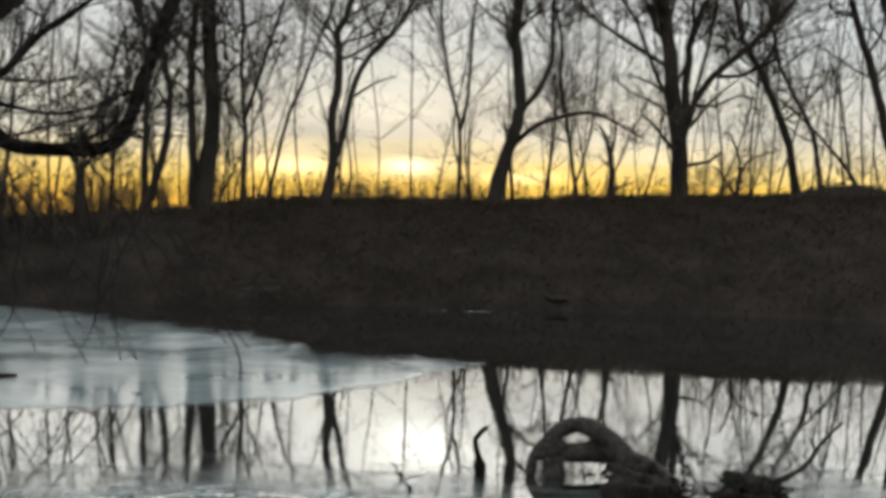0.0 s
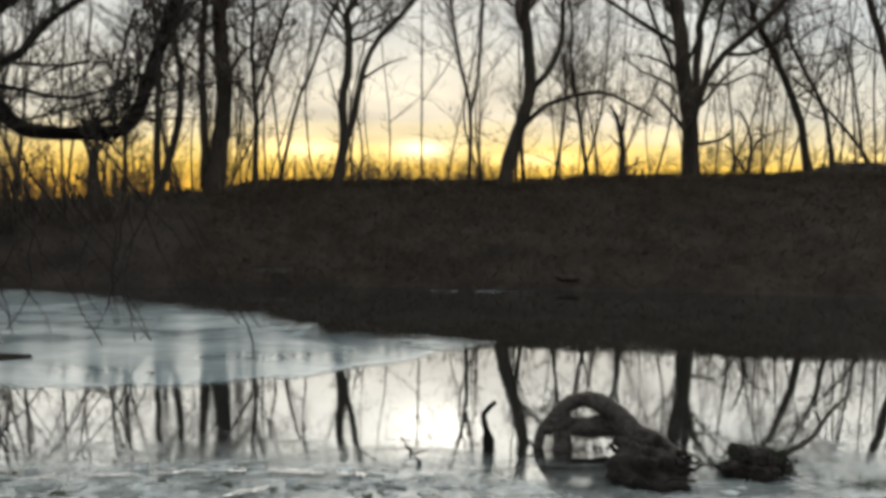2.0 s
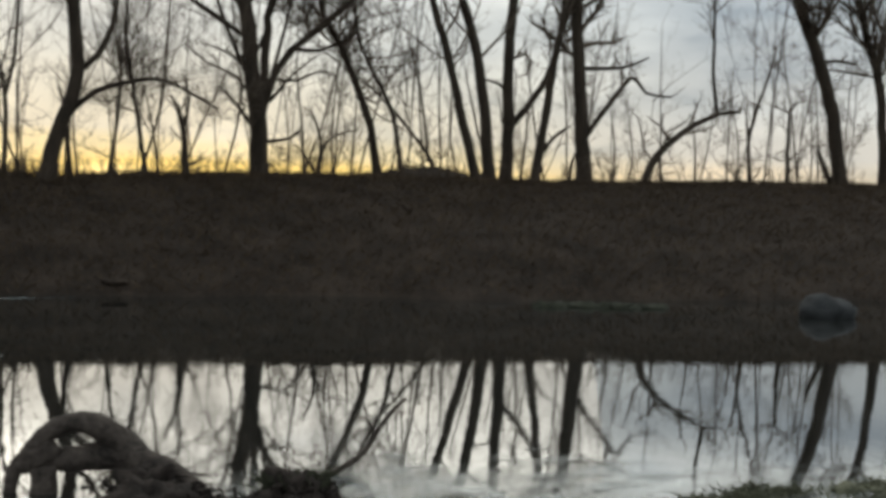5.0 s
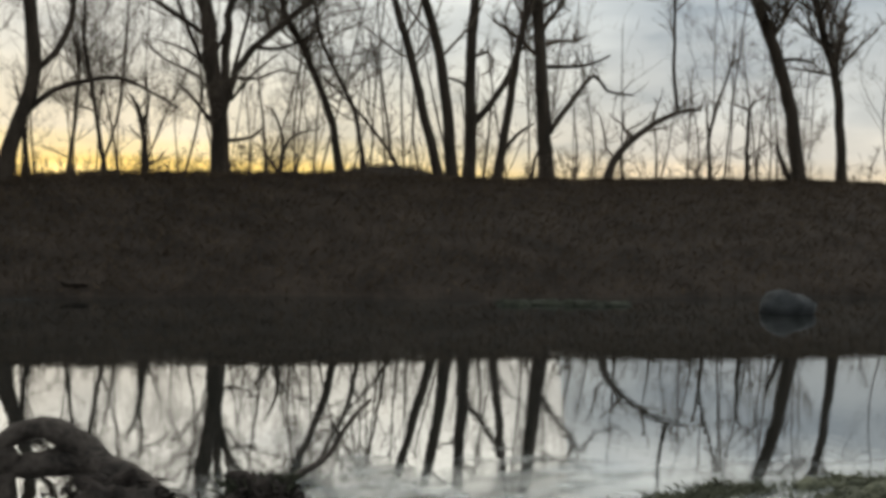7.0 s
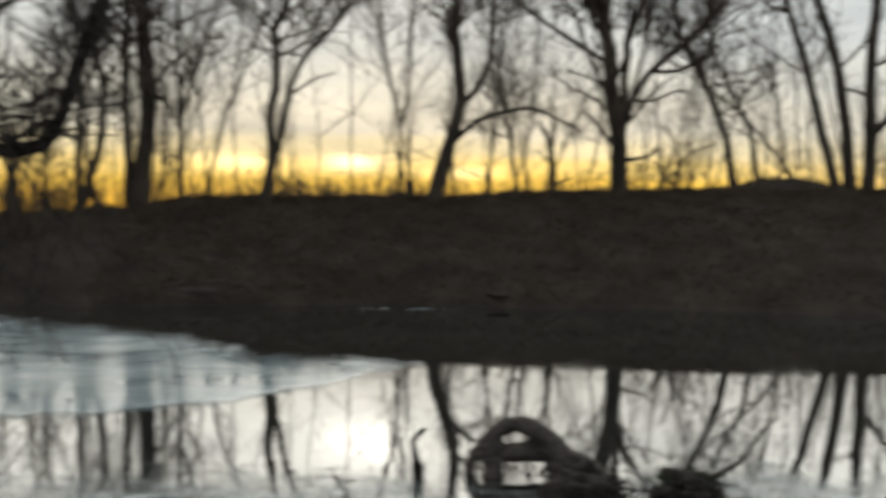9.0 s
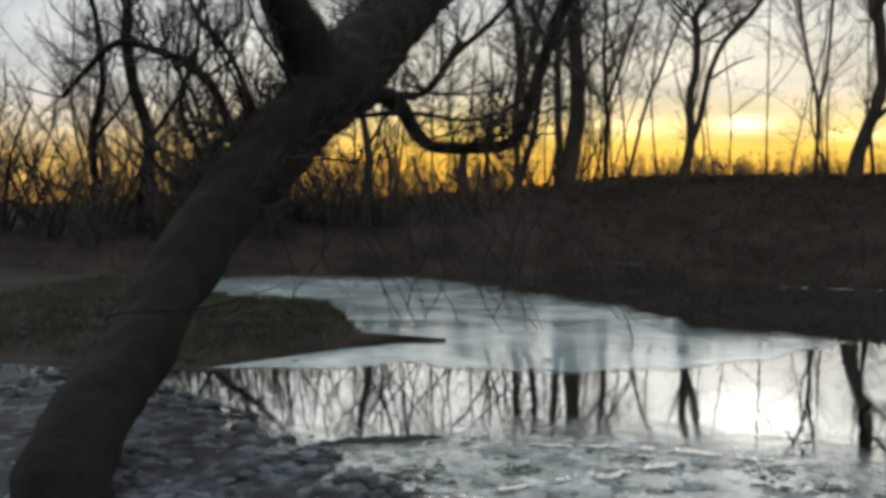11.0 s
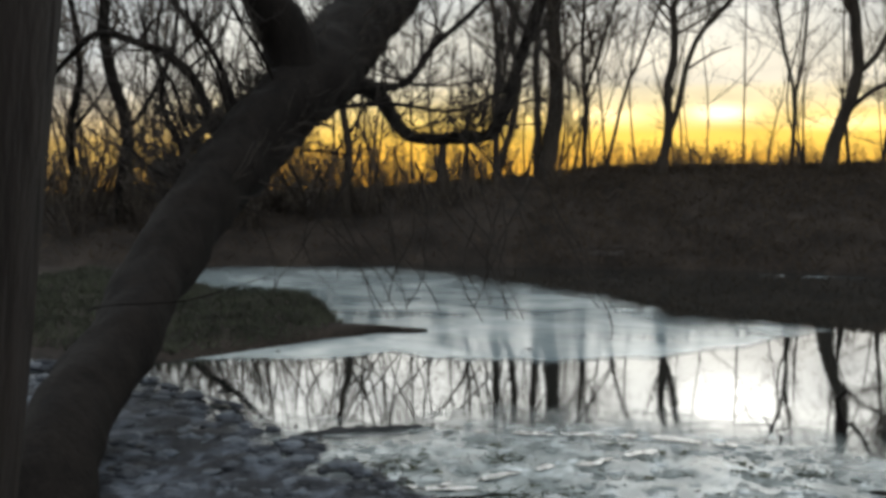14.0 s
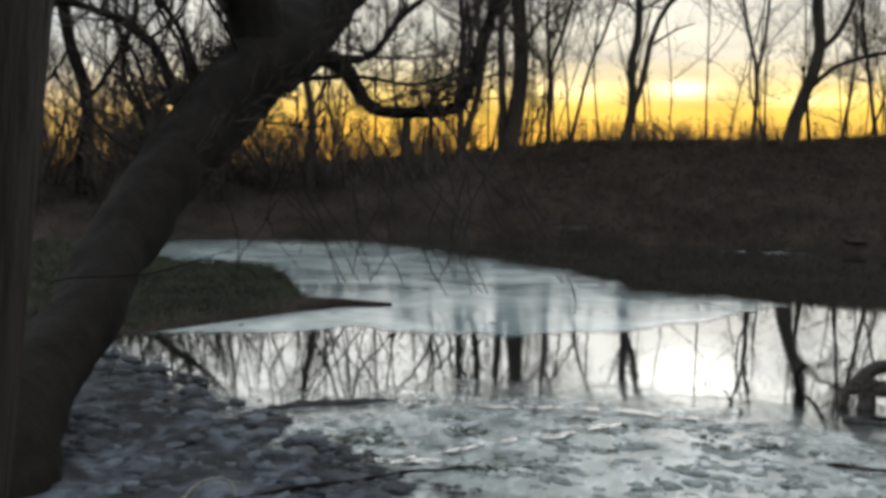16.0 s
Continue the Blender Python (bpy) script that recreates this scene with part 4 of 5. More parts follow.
# ---- an added trunk standing in for a dark edge carried with the camera ----
def standin_trunk():
    root = tagged(new("standin_trunk"), "added dark trunk standing in for a dark edge at the camera's left", "tree")
    root.location = (-0.925, -0.976, 0.05)
    rng, twigs = random.Random(15), Shape()

    def stem(name, pts, radii, sides):
        path, s = line(pts, 0.05), Shape()
        m = len(path) - 1
        s.tube(path, [lerp(i / m * (len(radii) - 1), list(enumerate(radii))) for i in range(m + 1)], sides)
        for i in range(m + 1):
            for k in range(sides):
                v, c = s.v[i * sides + k], path[i]
                ridge = 0.022 * noise.noise(Vector((v.x * 26, v.y * 26, v.z * 3))) + 0.02 * noise.noise(v * 5)
                s.v[i * sides + k] = c + (v - c) * (1 + ridge)
        part(name, s, BARK_STANDIN, root)
        return path

    def axis(z):
        return Vector((0.106 * z, 0.075 * z, z))

    stem("trunk", [axis(z) for z in (-0.2, 0.15, 0.5, 0.9, 1.4, 1.9, 2.4, 2.9, 3.4, 4.2, 5.0, 5.8)], [0.18, 0.15, 0.13, 0.125, 0.12, 0.12, 0.118, 0.112, 0.10, 0.085, 0.065, 0.04], 30)
    # limbs, crown and roots only complete the stand-in, out of view
    for a, z, size in ((2.6, 3.4, 1.5), (4.4, 3.8, 1.3), (0.6, 4.3, 1.2), (3.6, 4.8, 1.0)):
        d = Vector((math.cos(a), math.sin(a), 0.7))
        p = axis(z)
        grow(twigs, stem("limb", [p, p + d * size * 0.5, p + d * size + Vector((0, 0, 0.2))], [0.05, 0.036, 0.015], 9), 0.03, 3, 0.7, rng)
    for a in (0.3, 1.7, 3.0, 4.3, 5.4):
        d = Vector((math.cos(a), math.sin(a), 0))
        stem("root", [Vector((0, 0, 0.16)) + d * 0.08, Vector((0, 0, 0.05)) + d * 0.24, Vector((0, 0, -0.08)) + d * 0.42], [0.06, 0.045, 0.02], 8)
    tagged(part("crown", twigs, TWIG, root), kind="stuff")
    return root


standin_trunk()


# ---- driftwood, sticks and clumps in the shallows ----
def tangle(middle, spread, n, size, seed):
    """Short fibrous roots standing off a clump on all sides."""
    rng, s = random.Random(seed), Shape()
    for _ in range(n):
        p = Vector(middle) + Vector((rng.gauss(0, spread[0]), rng.gauss(0, spread[1]), rng.uniform(-0.03, 0.04)))
        d = Vector((rng.gauss(0, 0.8), rng.gauss(0, 0.6), rng.uniform(0.0, 1))).normalized()
        long = size * rng.uniform(0.4, 1.2)
        bend = Vector((rng.gauss(0, 0.03), rng.gauss(0, 0.02), -0.35 * long))
        s.tube([p, p + d * long * 0.6, p + d * long + bend], [0.009, 0.007, 0.003], 3, False)
    return s


def driftwood():
    root = tagged(new("driftwood_stump"), "dark gnarled driftwood stump with an arched root in shallow water", "driftwood")
    root.location = (1.0, 6.05, 0.0)

    def bit(name, pts, radii, sides=11):
        path = line(pts, 0.03)
        m = len(path) - 1
        s = Shape()
        s.tube(path, [lerp(i / m * (len(radii) - 1), list(enumerate(radii))) for i in range(m + 1)], sides)
        for i in range(m + 1):
            for k in range(sides):
                v, c = s.v[i * sides + k], path[i]
                lump = 0.30 * noise.noise(v * 9) + 0.20 * noise.noise(Vector((v.x * 18, v.y * 30, v.z * 30))) + 0.10 * noise.noise(v * 60)
                s.v[i * sides + k] = c + (v - c) * (1 + lump)
        part(name, s, DRIFT, root)

    bit("arched_root", [(-0.39, -0.02, -0.14), (-0.378, -0.02, 0.0), (-0.365, 0, 0.085), (-0.295, 0, 0.165), (-0.222, 0, 0.238), (-0.134, 0, 0.272), (-0.045, 0, 0.256), (0.036, 0, 0.20),
                        (0.09, -0.01, 0.14), (0.17, -0.08, 0.08)], [0.020, 0.024, 0.032, 0.044, 0.042, 0.040, 0.052, 0.062, 0.075, 0.08])
    bit("cross_log", [(-0.36, -0.02, 0.095), (-0.28, -0.01, 0.108), (-0.13, 0, 0.122), (0.0, 0, 0.125), (0.08, -0.02, 0.115), (0.17, -0.12, 0.08)], [0.030, 0.044, 0.054, 0.062, 0.068, 0.07])
    bit("post", [(-0.245, -0.05, -0.15), (-0.25, -0.05, 0.0), (-0.25, -0.04, 0.10)], [0.062, 0.060, 0.056])
    s = Shape()
    s.lump((-0.262, 0.0, 0.150), (0.085, 0.06, 0.062), 0.45, 22, 14, 6.0)
    part("knot", s, DRIFT, root)
    bit("side_root", [(0.10, -0.05, 0.12), (0.22, -0.16, 0.10), (0.30, -0.30, 0.07), (0.36, -0.45, 0.0)], [0.05, 0.045, 0.04, 0.03])
    s = Shape()
    s.lump((0.12, -0.66, 0.02), (0.195, 0.21, 0.155), 0.5, 34, 24, 2.0)
    s.lump((0.17, -0.32, 0.05), (0.13, 0.26, 0.11), 0.5, 30, 20, 5.0)
    part("root_mass", s, WET_ROOT, root)
    tagged(part("root_tangle", tangle((0.16, -0.52, 0.06), (0.085, 0.12), 620, 0.085, 3), WET_ROOT, root), kind="stuff")
    return root


def curved_branch():
    root = tagged(new("fallen_branch"), "dark curved branch rising from a mossy clump in the water", "branch")
    root.location = (1.66, 5.75, 0.0)
    path = line([(-0.06, -0.20, 0.02), (0.13, 0.03, 0.02), (0.32, 0.17, 0.025), (0.48, 0.25, 0.085), (0.56, 0.27, 0.19), (0.63, 0.28, 0.27), (0.70, 0.30, 0.32)], 0.04)
    m = len(path) - 1
    s = Shape()
    s.tube(path, [0.023 * (1 - 0.6 * i / m) * (1 + 0.2 * noise.noise(path[i] * 12)) for i in range(m + 1)], 7)
    fork = line([path[-7], path[-7] + Vector((0.02, 0, 0.06)), path[-7] + Vector((-0.02, 0.01, 0.13))], 0.04)
    s.tube(fork, [0.008] * (len(fork) - 1) + [0.003], 5)
    part("branch", s, DRIFT, root)
    s = Shape()
    s.lump((0.0, -0.24, 0.01), (0.13, 0.15, 0.12), 0.8, 26, 18, 8.0)
    s.lump((0.10, -0.14, 0.0), (0.11, 0.11, 0.075), 0.8, 22, 16, 9.0)
    part("clump", s, WET_ROOT, root)
    tagged(part("root_tangle", tangle((0.04, -0.22, 0.05), (0.06, 0.07), 320, 0.075, 8), WET_ROOT, root), kind="stuff")
    g, rng = Shape(), random.Random(12)
    for _ in range(420):
        g.blade((rng.gauss(0.05, 0.05), rng.gauss(-0.19, 0.05), 0.05), (rng.gauss(0, 0.05), rng.gauss(0, 0.03)), rng.uniform(0.04, 0.10), 0.004)
    tagged(part("moss_cover", g, MOSS, root, smooth=False), kind="stuff")
    return root


def stick(x, y, h, r, seed, bow, label):
    root = tagged(new("stick"), label, "stick", "sticks in the pond")
    root.location = (x, y, 0)
    path = line([(0, 0, -0.1), (0.01, 0, 0.02), (-0.01 + bow * 0.2, 0, h * 0.4), (-0.02, 0, h * 0.75), (bow, 0, h)], 0.04)
    m = len(path) - 1
    s = Shape()
    s.tube(path, [r * (1.6 if i / m < 0.45 else 1.0) * (1 - 0.55 * i / m) * (1 + 0.2 * noise.noise(path[i] * 20 + Vector((seed, 0, 0)))) for i in range(m + 1)], 7)
    part("stem", s, BARK_DARK, root)
    return root


driftwood()
curved_branch()
stick(0.325, 5.92, 0.28, 0.028, 1, 0.045, "short dark crooked stick standing in water")
stick(-0.10, 5.85, 0.09, 0.008, 2, -0.05, "small dark twig poking out of ice")
stick(-0.05, 5.60, 0.09, 0.008, 3, 0.06, "small dark twig poking out of ice")


def fallen_twig(pts, r0, r1, label, mat):
    root = tagged(new("fallen_twig"), label, "branch", "fallen twigs on the near shore")
    root.location = pts[0]
    path = [p - Vector(pts[0]) for p in line(pts, 0.04)]
    m = len(path) - 1
    s = Shape()
    s.tube([p + Vector((0, noise.noise(p * 7) * 0.02, noise.noise(p * 9) * 0.008)) for p in path], [r0 + (r1 - r0) * i / m for i in range(m + 1)], 6)
    part("stem", s, mat, root)


PALE_TWIG = material("pale_peeled_twig", (0.12, 0.11, 0.09), (0.30, 0.28, 0.24), 0.8, 8, 0.2, 60, 0.2)
fallen_twig([(-2.67, 3.18, 0.0), (-2.62, 3.26, 0.09), (-2.54, 3.30, 0.13), (-2.45, 3.32, 0.11), (-2.42, 3.30, 0.02)], 0.006, 0.004, "pale bent twig arching out of frozen mud", PALE_TWIG)
fallen_twig([(-2.45, 3.24, 0.03), (-2.2, 3.48, 0.05), (-1.98, 3.66, 0.04), (-1.76, 3.89, 0.035), (-1.40, 4.13, 0.02)], 0.016, 0.006, "long dark fallen branch frozen into the slush", BARK_DARK)
fallen_twig([(0.38, 4.67, 0.015), (0.55, 4.62, 0.03), (0.75, 4.57, 0.03), (1.0, 4.45, 0.015)], 0.012, 0.006, "thin dark fallen stick lying on the slush", BARK_DARK)


def boulder():
    s = Shape()
    s.lump((0, 0, 0.06), (0.34, 0.28, 0.20), 0.22, 22, 14, 3.0)
    ob = new("boulder", s.mesh("boulder", STONE))
    ob.location = (9.78, 11.6, 0.0)
    return tagged(ob, "pale rounded boulder at the water's edge", "boulder")


boulder()


def fallen_log():
    root = tagged(new("fallen_log"), "dark fallen log with a thin dead branch at the far shore", "log")
    root.location = (-2.97, 14.45, 0.06)
    for name, pts, r0, r1, mat in (("log", [(0, 0, 0), (0.35, 0.03, 0.05), (0.7, 0.06, 0.07), (1.0, 0.1, 0.06)], 0.06, 0.11, DRIFT),
                                   ("branch", [(-0.1, -0.05, 0.05), (0.2, -0.04, 0.13), (0.6, -0.02, 0.21), (1.1, 0.05, 0.24)], 0.012, 0.008, DRIFT)):
        path, s = line(pts, 0.06), Shape()
        m = len(path) - 1
        s.tube(path, [(r0 + (r1 - r0) * i / m) * (1 + 0.2 * noise.noise(path[i] * 9)) for i in range(m + 1)], 9)
        part(name, s, mat, root)


fallen_log()


def earth_clump():
    s = Shape()
    s.lump((0, 0, 0), (0.17, 0.14, 0.04), 0.3, 24, 16, 11.0)
    ob = new("earth_clump", s.mesh("earth_clump", MUD))
    ob.location = (1.76, 14.6, ground_z(1.76, 14.6))
    return tagged(ob, "dark root-bound earth clump slumped at the far shore", "earth clump")


earth_clump()


PALE_MOSS = material("wet_olive_moss", (0.034, 0.037, 0.025), (0.115, 0.118, 0.078), 0.9, 6, 0.6, 50, 0.2)


def grass_mound():
    rng, root = random.Random(41), tagged(new("grass_mound"), "low olive-green mossy grass mound in the near slush", "grass mound")
    root.location = (4.4, 5.0, 0.0)
    s, g = Shape(), Shape()
    for k in range(34):
        x = -1.05 + 2.2 * k / 33
        y = rng.uniform(-0.42, 0.12) if x > -0.55 else rng.uniform(0.02, 0.2)
        big = 1.0 if x > -0.4 else 0.6
        s.lump((x, y, -0.012), (rng.uniform(0.12, 0.22) * big, rng.uniform(0.08, 0.14) * big, rng.uniform(0.03, 0.055) * big), 0.9, 18, 10, 50 + k)
        for _ in range(95):
            g.blade((x + rng.gauss(0, 0.09) * big, y + rng.gauss(0, 0.06) * big, 0.006), (rng.gauss(0, 0.04), rng.gauss(0, 0.03)), rng.uniform(0.015, 0.05), 0.004)
    part("hummock", s, PALE_MOSS, root)
    tagged(part("grass_cover", g, PALE_MOSS, root, smooth=False), kind="stuff")


grass_mound()


def scrap(shape, x, y, z, size, rng):
    """A ragged flat clump: a few overlapping crumpled plates."""
    for _ in range(rng.randint(2, 5)):
        a, n = rng.uniform(0, math.tau), rng.randint(5, 8)
        cx, cy = x + rng.gauss(0, size * 0.7), y + rng.gauss(0, size * 0.5)
        first = len(shape.v)
        shape.v.append((cx, cy, z + size * rng.uniform(0.15, 0.45)))
        for k in range(n):
            w, r = a + math.tau * k / n, size * rng.uniform(0.4, 1.3)
            shape.v.append((cx + math.cos(w) * r * 0.9, cy + math.sin(w) * r, z + size * rng.uniform(-0.1, 0.3)))
        shape.f += [(first, first + 1 + k, first + 1 + (k + 1) % n) for k in range(n)]


def debris():
    rng = random.Random(5)
    dark, green, clot = Shape(), Shape(), Shape()
    for k in range(900):
        if k % 4 == 0:
            hx, hy = rng.uniform(-6.0, 6.0), rng.uniform(3.9, 5.7)
        x, y = hx + rng.gauss(0, 0.16), min(hy + rng.gauss(0, 0.07), lerp(hx, SLUSH_FAR) - 0.7)
        size = rng.uniform(0.007, 0.022) * (1.3 if x < -1.5 else 1.0)
        if x > 1.1 and k % 4:
            continue
        scrap(green if rng.random() < 0.1 else clot, x, y, 0.010, size, rng)
    for k in range(260):
        x = rng.uniform(-6.0, -1.3)
        y = rng.uniform(3.8, lerp(x, FROZEN_FAR) + 0.1)
        scrap(dark, x, y, 0.03, rng.uniform(0.006, 0.03), rng)
    for k in range(70):
        x = rng.uniform(-3.5, 1.6)
        y = rng.uniform(4.0, lerp(x, SLUSH_FAR) - 0.9)
        for _ in range(9):
            scrap(green if k % 5 == 0 else clot, x + rng.gauss(0, 0.07), y + rng.gauss(0, 0.035), 0.012, rng.uniform(0.008, 0.022), rng)
    for k in range(26):
        x = rng.uniform(-9, 0.2)
        y = rng.uniform(lerp(x, ICE_NEAR) + 0.2, lerp(x, ICE_FAR) - 0.1)
        scrap(dark, x, y, 0.008, rng.uniform(0.01, 0.03), rng)
    for k in range(500):
        # blades of grass in the mossy tufts
        cx, cy = ((1.70, 5.6), (1.74, 5.62), (-2.17, 4.43), (-1.61, 4.72), (0.1, 4.93), (2.25, 5.35), (-1.39, 4.11))[k % 7]
        x, y = cx + rng.gauss(0, 0.09), cy + rng.gauss(0, 0.06)
        green.blade((x, y, 0.0), (rng.gauss(0, 0.06), rng.gauss(0, 0.04)), rng.uniform(0.015, 0.05), 0.004)
    for x, y in ((-1.6, 4.72), (-1.1, 4.22), (-1.1, 4.88), (-0.84, 4.97), (-0.76, 5.0), (-1.05, 4.65), (-0.82, 4.6), (-0.58, 4.73), (-0.2, 4.82), (0.1, 4.92), (0.26, 4.81),
                 (0.39, 4.71), (-1.45, 4.11), (-1.24, 4.29), (-0.39, 4.39), (-0.57, 3.98), (0.2, 4.31), (-2.13, 4.36), (-2.1, 4.59), (-2.27, 4.58), (-2.52, 4.4), (-2.0, 4.38)):
        for _ in range(14):
            scrap(green if rng.random() < 0.25 else clot, x + rng.gauss(0, 0.05), y + rng.gauss(0, 0.03), 0.014, rng.uniform(0.008, 0.024), rng)
    crust, sod, grey = Shape(), Shape(), Shape()
    for k in range(1500):
        # knobbly lumps of refrozen slush, thickest by the shore
        x = rng.uniform(-3.0, 4.6)
        y = 2.9 + (lerp(x, SLUSH_FAR) - 3.65) * rng.random() ** 1.3
        r = rng.uniform(0.012, 0.036) * (1.0 if y < 4.6 else 0.7)
        if x > 1.1 and rng.random() < 0.7:
            continue
        into = crust if rng.random() < (0.82 if y > 4.75 or x > 1.1 else 0.4) else clot
        if x < -1.4 and y < lerp(x, FROZEN_FAR):
            into = sod if rng.random() < 0.6 else grey
        into.lump((x, y, 0.010), (r * rng.uniform(1.2, 2.6), r * rng.uniform(1.0, 2.0), r * rng.uniform(0.2, 0.5)), 0.7, 9, 6, k * 0.37)
    for k in range(650):
        x = rng.uniform(-6.0, -1.7)
        y = rng.uniform(2.9, lerp(x, FROZEN_FAR) - 0.05)
        r = rng.uniform(0.015, 0.05)
        (sod if rng.random() < 0.7 else grey).lump((x, y, 0.024), (r * rng.uniform(1.2, 2.2), r * rng.uniform(1.0, 1.7), r * rng.uniform(0.3, 0.7)), 0.8, 9, 6, k * 0.61)
    lumps = crust.mesh("slush_lumps", SLUSH)
    lumps.attributes.new("rim", "FLOAT", "POINT").data.foreach_set("value", [2.0] * len(lumps.vertices))
    tagged(new("slush_lumps", lumps), "pale knobbly lumps of refrozen slush", "ice", kind="stuff")
    tagged(new("frozen_clods", sod.mesh("frozen_clods", SOD)), "dark frozen clods of mud by the shore", "mud", kind="stuff")
    tagged(new("icy_clods", grey.mesh("icy_clods", SOD_ICY)), "blue-grey icy clods in the frozen mud", "mud", kind="stuff")
    tagged(new("leaf_litter", dark.mesh("leaf_litter", LITTER, False)), "dark wet scraps of leaves frozen into ice", "debris", kind="stuff")
    tagged(new("slush_clots", clot.mesh("slush_clots", CLOT)), "dirty grey clots and crumbs in the slushy ice", "ice", kind="stuff")
    tagged(new("moss_tufts", green.mesh("moss_tufts", MOSS, False)), "small dull green moss tufts on slushy ice", "moss", kind="stuff")


debris()


# ---- grass, brushwood and saplings along the bank ----
def bank_cover():
    rng = random.Random(9)
    grass, green, brush = Shape(), Shape(), Shape()
    random.seed(3)
    # pale blades crowd towards the crest, standing in for glare along the skyline
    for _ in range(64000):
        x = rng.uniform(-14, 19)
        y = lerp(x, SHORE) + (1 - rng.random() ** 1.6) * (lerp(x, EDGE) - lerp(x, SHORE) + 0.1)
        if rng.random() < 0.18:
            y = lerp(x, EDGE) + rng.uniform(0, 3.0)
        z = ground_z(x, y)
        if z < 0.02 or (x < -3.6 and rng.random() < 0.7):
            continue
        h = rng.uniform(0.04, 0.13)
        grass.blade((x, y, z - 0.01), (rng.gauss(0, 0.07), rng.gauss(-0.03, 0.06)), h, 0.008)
    for _ in range(24000):
        x = rng.uniform(-9, -3.2)
        y = rng.uniform(6.0, 12.0)
        z = ground_z(x, y)
        if z < 0.03 or x > -4.1:
            continue
        green.blade((x, y, z - 0.01), (rng.gauss(0, 0.05), rng.gauss(0, 0.05)), rng.uniform(0.03, 0.11), 0.007)
    for _ in range(620):
        left = rng.random() < 0.75
        x = rng.uniform(-13, -1.0) if left else rng.uniform(-1, 19)
        y = lerp(x, EDGE) + rng.uniform(-0.6, 3.0)
        h = rng.uniform(0.15, 1.1) * (1.0 if x < -5 else 0.6 if left else 0.4)
        p = Vector((x, y, ground_z(x, y) - 0.05))
        d = Vector((rng.gauss(0, 0.12), rng.gauss(0, 0.1), 1)).normalized()
        pts = [p, p + d * h * 0.55, p + d * h + Vector((rng.gauss(0, 0.05), 0, 0))]
        r = 0.006 + 0.010 * rng.random() * h
        brush.tube(pts, [r, r * 0.7, r * 0.3], 4, False)
        grow(brush, pts, r, 2, 1.6, rng)
    for _ in range(560):
        # dense dark scrub on the bank beside the leaning tree
        x = rng.uniform(-13.5, -4.2)
        y = lerp(x, EDGE) + rng.uniform(-1.6, 0.8)
        h = rng.uniform(0.3, 1.0) * (1.0 if x < -5.5 else 0.7)
        p = Vector((x, y, ground_z(x, y) - 0.05))
        pts = [p]
        d = Vector((rng.gauss(0, 0.25), rng.gauss(0, 0.2), 1)).normalized()
        for _ in range(3):
            d = (d + Vector((rng.gauss(0, 0.25), rng.gauss(0, 0.2), 0))).normalized()
            pts.append(pts[-1] + d * h / 3)
        brush.tube(pts, [0.010, 0.008, 0.006, 0.004], 3, False)
        grow(brush, pts, 0.009, 2, 1.4, rng)
    for _ in range(230):
        # a low hedge behind the crest
        x, y = rng.uniform(-2.2, 1.3), rng.uniform(20.0, 22.0)
        h = rng.uniform(0.25, 0.62)
        p = Vector((x, y, ground_z(x, y) - 0.05))
        d = Vector((rng.gauss(0, 0.25), rng.gauss(0, 0.2), 1)).normalized()
        pts = [p, p + d * h * 0.5, p + d * h]
        brush.spike(pts, [0.006, 0.005, 0.003])
        grow(brush, pts, 0.006, 2, 2.6, rng)
    for _ in range(640):
        # low scrub on the crest, thickest straight across the pond
        x = rng.uniform(-2.0, 4.5) if rng.random() < 0.3 else rng.uniform(-6, 19)
        y = lerp(x, EDGE) + rng.uniform(-0.1, 2.2)
        h = 0.12 + (0.5 if x < 4.5 else 0.9) * rng.random() ** 2.2
        p = Vector((x, y, ground_z(x, y) - 0.05))
        pts = [p]
        d = Vector((rng.gauss(0, 0.35), rng.gauss(0, 0.2), 1)).normalized()
        for _ in range(3):
            d = (d + Vector((rng.gauss(0, 0.25), rng.gauss(0, 0.2), 0))).normalized()
            pts.append(pts[-1] + d * h / 3)
        brush.tube(pts, [0.005, 0.004, 0.003, 0.002], 3, False)
        grow(brush, pts, 0.005, 2, 2.4, rng)
    for _ in range(90):
        # sparse wiry scrub along the lip of the crest
        x = rng.uniform(-1.5, 3.6)
        y = lerp(x, EDGE) + rng.uniform(-0.35, 0.3)
        h = rng.uniform(0.2, 0.5)
        p = Vector((x, y, ground_z(x, y) - 0.05))
        d = Vector((rng.gauss(0, 0.3), rng.gauss(0, 0.2), 1)).normalized()
        pts = [p, p + d * h * 0.5, p + d * h]
        brush.spike(pts, [0.005, 0.004, 0.003])
        grow(brush, pts, 0.005, 2, 2.2, rng)
    tagged(new("bank_grass", grass.mesh("bank_grass", DEAD_GRASS, False)), "short dead brown grass on the far bank, thickened uphill to imitate glare", "grass", kind="stuff")
    tagged(new("spit_grass", green.mesh("spit_grass", GREEN_GRASS, False)), "short dull green grass on the mud spit", "grass", kind="stuff")
    tagged(new("brushwood", brush.mesh("brushwood", TWIG, False)), "thin bare saplings and brushwood along the bank", "brushwood", kind="stuff")


bank_cover()


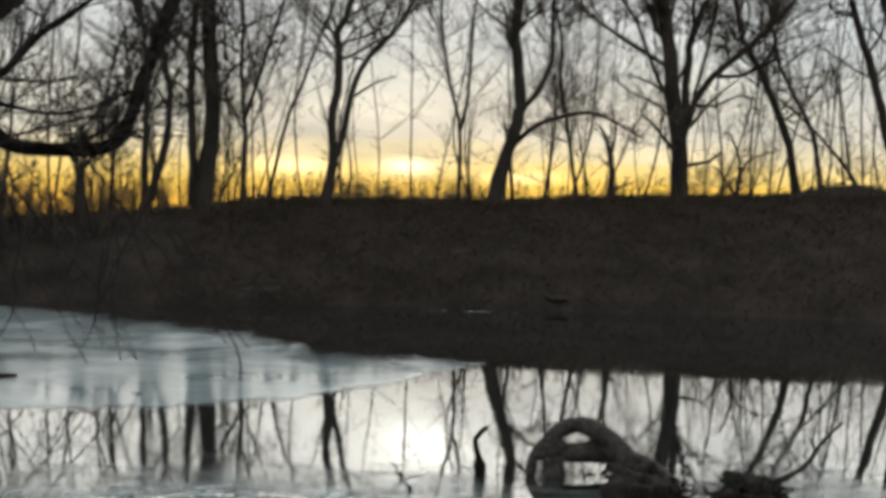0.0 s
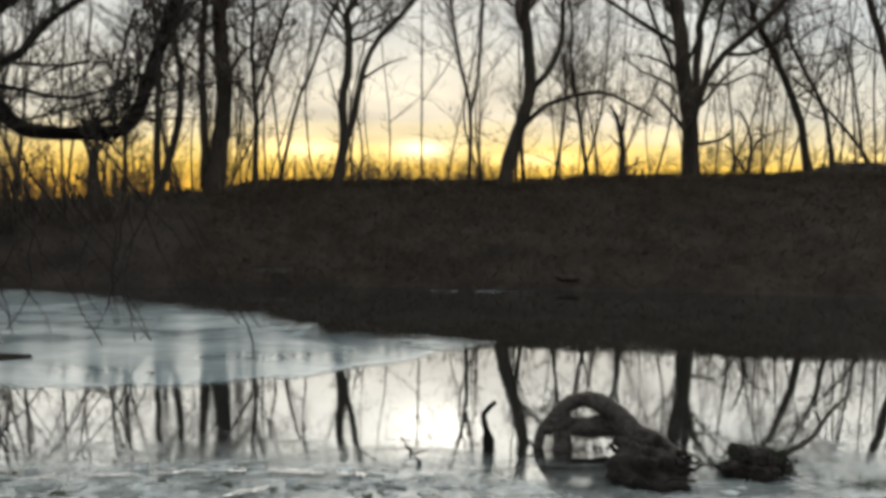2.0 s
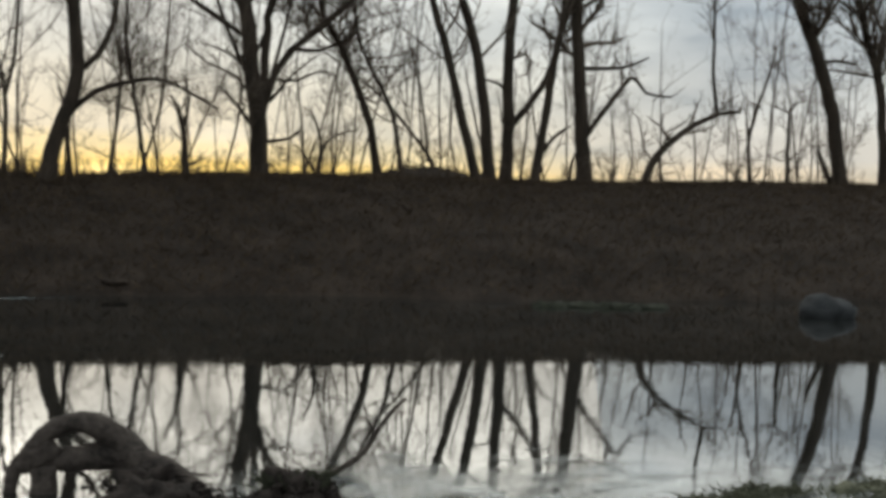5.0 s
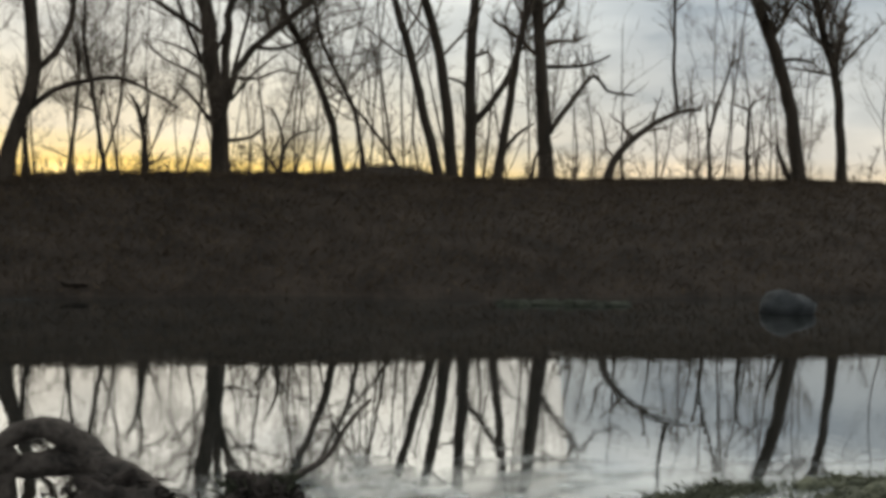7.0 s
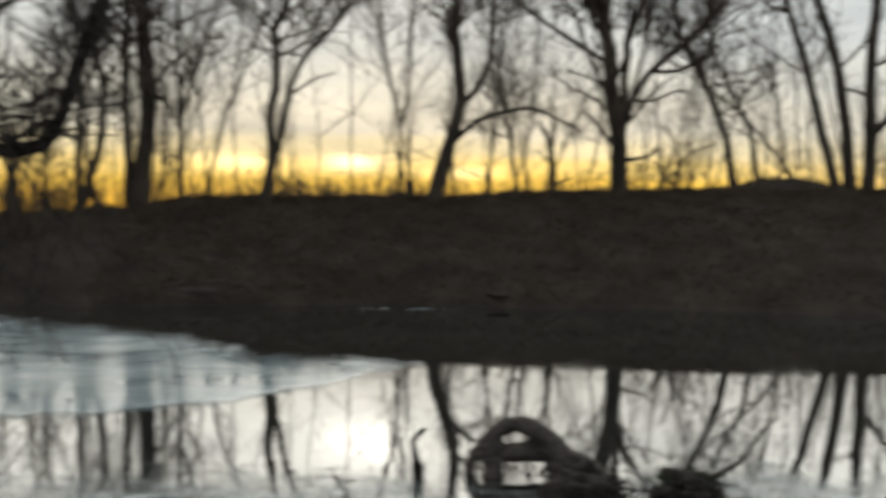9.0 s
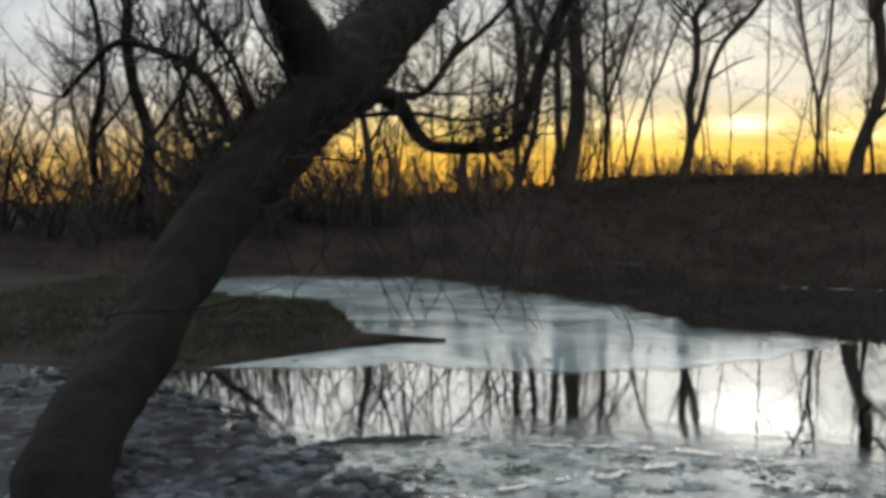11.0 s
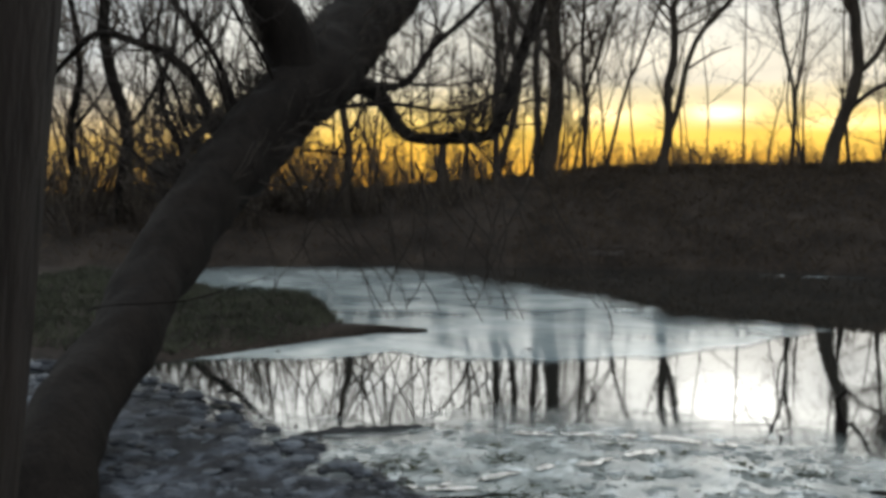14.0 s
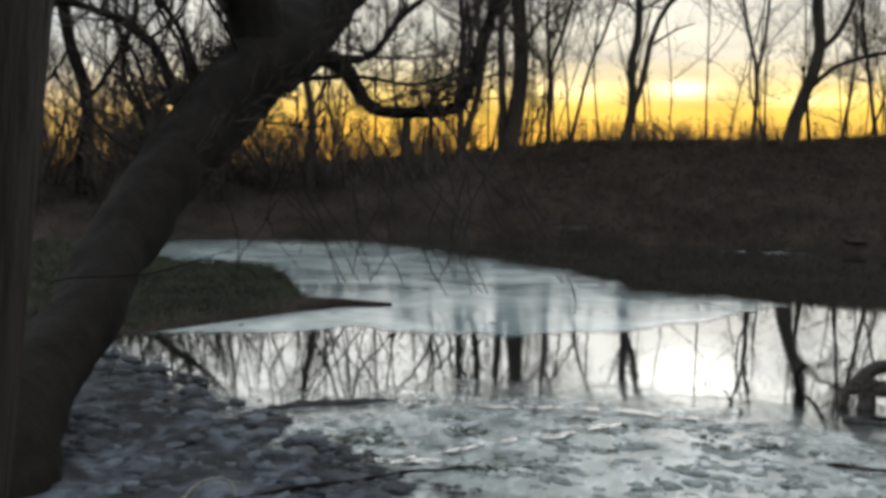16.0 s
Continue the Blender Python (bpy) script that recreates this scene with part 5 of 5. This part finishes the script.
def thicket(label, base, size, n, seed):
    """A dense bare shrub: many stems from one foot."""
    rng = random.Random(seed)
    root = tagged(new("bare_shrub"), label, "shrub", "shrubs on the bank")
    root.location = base
    stems, twigs = Shape(), Shape()
    for _ in range(n):
        a, tilt = rng.uniform(0, math.tau), rng.uniform(0.05, 0.75)
        d = Vector((math.cos(a) * tilt, math.sin(a) * tilt, 1)).normalized()
        q, pts = Vector((rng.gauss(0, 0.12), rng.gauss(0, 0.12), -0.1)), []
        length = size * rng.uniform(0.5, 1.0)
        for _ in range(6):
            pts.append(q)
            d = (d + Vector((rng.gauss(0, 0.16), rng.gauss(0, 0.16), rng.gauss(0, 0.1)))).normalized()
            q = q + d * length / 5
        r = size * rng.uniform(0.006, 0.014)
        stems.tube(pts, [r * (1 - 0.13 * i) for i in range(6)], 5, False)
        grow(twigs, pts, r, 3, 1.1, rng)
    tagged(part("stem_clump", stems, BARK, root), kind="stuff")
    tagged(part("crown", twigs, TWIG, root), kind="stuff")


for k, (x, y, size, n) in enumerate([(-11.2, 14.6, 1.2, 16), (-10.3, 14.4, 1.0, 18), (-9.4, 14.6, 1.3, 16), (-8.5, 14.9, 1.0, 18), (-7.7, 15.2, 1.2, 16), (-6.9, 15.8, 1.0, 16), (-6.3, 16.6, 0.8, 16), (-5.2, 18.2, 0.9, 8), (-3.1, 19.3, 0.6, 8), (-12.8, 14.0, 3.4, 11), (-11.0, 14.9, 3.3, 11), (-9.3, 14.8, 3.0, 11), (-7.4, 15.4, 2.4, 11),
                                     (-11.6, 13.9, 2.6, 9), (-10.6, 13.6, 2.2, 10), (-9.6, 13.8, 2.0, 11), (-8.7, 14.2, 2.1, 11), (-7.8, 14.4, 2.0, 10), (-7.0, 15.0, 2.0, 14),
                                     (-6.3, 15.4, 1.9, 14), (-5.6, 15.9, 1.2, 10), (-12.4, 14.6, 2.9, 9), (-9.0, 15.4, 2.8, 9), (-10.4, 15.6, 3.0, 9), (-8.0, 15.5, 2.6, 9)]):
    thicket("dense dark leafless shrub on the bank", (x, y, ground_z(x, y)), size, n, 200 + k)


# ---- slim bare trees behind the first row ----
def slim_trees():
    rng = random.Random(31)
    for k in range(64):
        x = rng.uniform(-14, -1.5) if k < 34 else rng.uniform(-1.5, 20)
        y = lerp(x, EDGE) + rng.uniform(0.3, 4.5)
        h, lean, r = rng.uniform(1.6, 3.6), rng.gauss(0, 0.16), rng.uniform(0.014, 0.034)
        bend = rng.gauss(0, 0.12)
        pts = [(0.0, 0.0), (lean * h * 0.35 + bend, h * 0.35), (lean * h * 0.7 + bend * 0.6, h * 0.7), (lean * h, h)]
        t = tree("slim bare young tree on the far bank", (x, y, ground_z(x, y)), [(r, 0, pts)], 400 + k, rng.uniform(0.8, 1.7))
        tagged(t, group="slim trees on the bank")


slim_trees()


def tall_stems():
    rng = random.Random(57)
    for k in range(66):
        x = -6.5 + 27.0 * (k + rng.random()) / 66
        if (-1.0 < x < 0.5 and rng.random() < 0.75) or (x > 8.0 and k % 2):
            continue
        y = lerp(x, EDGE) + rng.uniform(0.6, 6.0)
        h, lean, r, bend = rng.uniform(3.8, 7.0), rng.gauss(0, 0.09), rng.uniform(0.011, 0.026), rng.gauss(0, 0.2)
        pts = [(0.0, 0.0), (lean * h * 0.3 + bend, h * 0.3), (lean * h * 0.65 + bend * 0.4, h * 0.65), (lean * h, h)]
        side = [pts[1], (pts[1][0] + rng.gauss(0, 0.5), h * 0.55), (pts[1][0] + rng.gauss(0, 0.8), h * 0.85)]
        t = tree("tall slim bare tree behind the crest of the bank", (x, y, ground_z(x, y)), [(r, 0, pts), (r * 0.5, 0, side)], 600 + k, 0.42)
        tagged(t, group="tall slim trees behind the bank")


tall_stems()


def scrub_trees():
    rng = random.Random(83)
    for k in range(22):
        x = -13.8 + 8.2 * (k + rng.random()) / 22
        y = lerp(x, EDGE) + rng.uniform(-1.2, 2.2)
        h, lean, r = rng.uniform(3.6, 6.2), rng.gauss(0.04, 0.12), rng.uniform(0.016, 0.036)
        bend = rng.gauss(0, 0.3)
        pts = [(0.0, 0.0), (lean * h * 0.3 + bend, h * 0.3), (lean * h * 0.65 + bend * 0.4, h * 0.65), (lean * h, h)]
        stems = [(r, 0, pts)]
        for _ in range(3):
            z, w = rng.uniform(0.15, 0.5), rng.gauss(0, 0.9)
            foot = (pts[1][0] * min(1.0, z / 0.3), h * z)
            stems.append((r * 0.5, 0, [foot, (foot[0] + 0.5 * w, foot[1] + 0.18 * h), (foot[0] + w, foot[1] + 0.42 * h)]))
        t = tree("slim twiggy bare tree rising from dense scrub", (x, y, ground_z(x, y)), stems, 800 + k, 0.6)
        tagged(t, group="twiggy trees in the scrub")


scrub_trees()
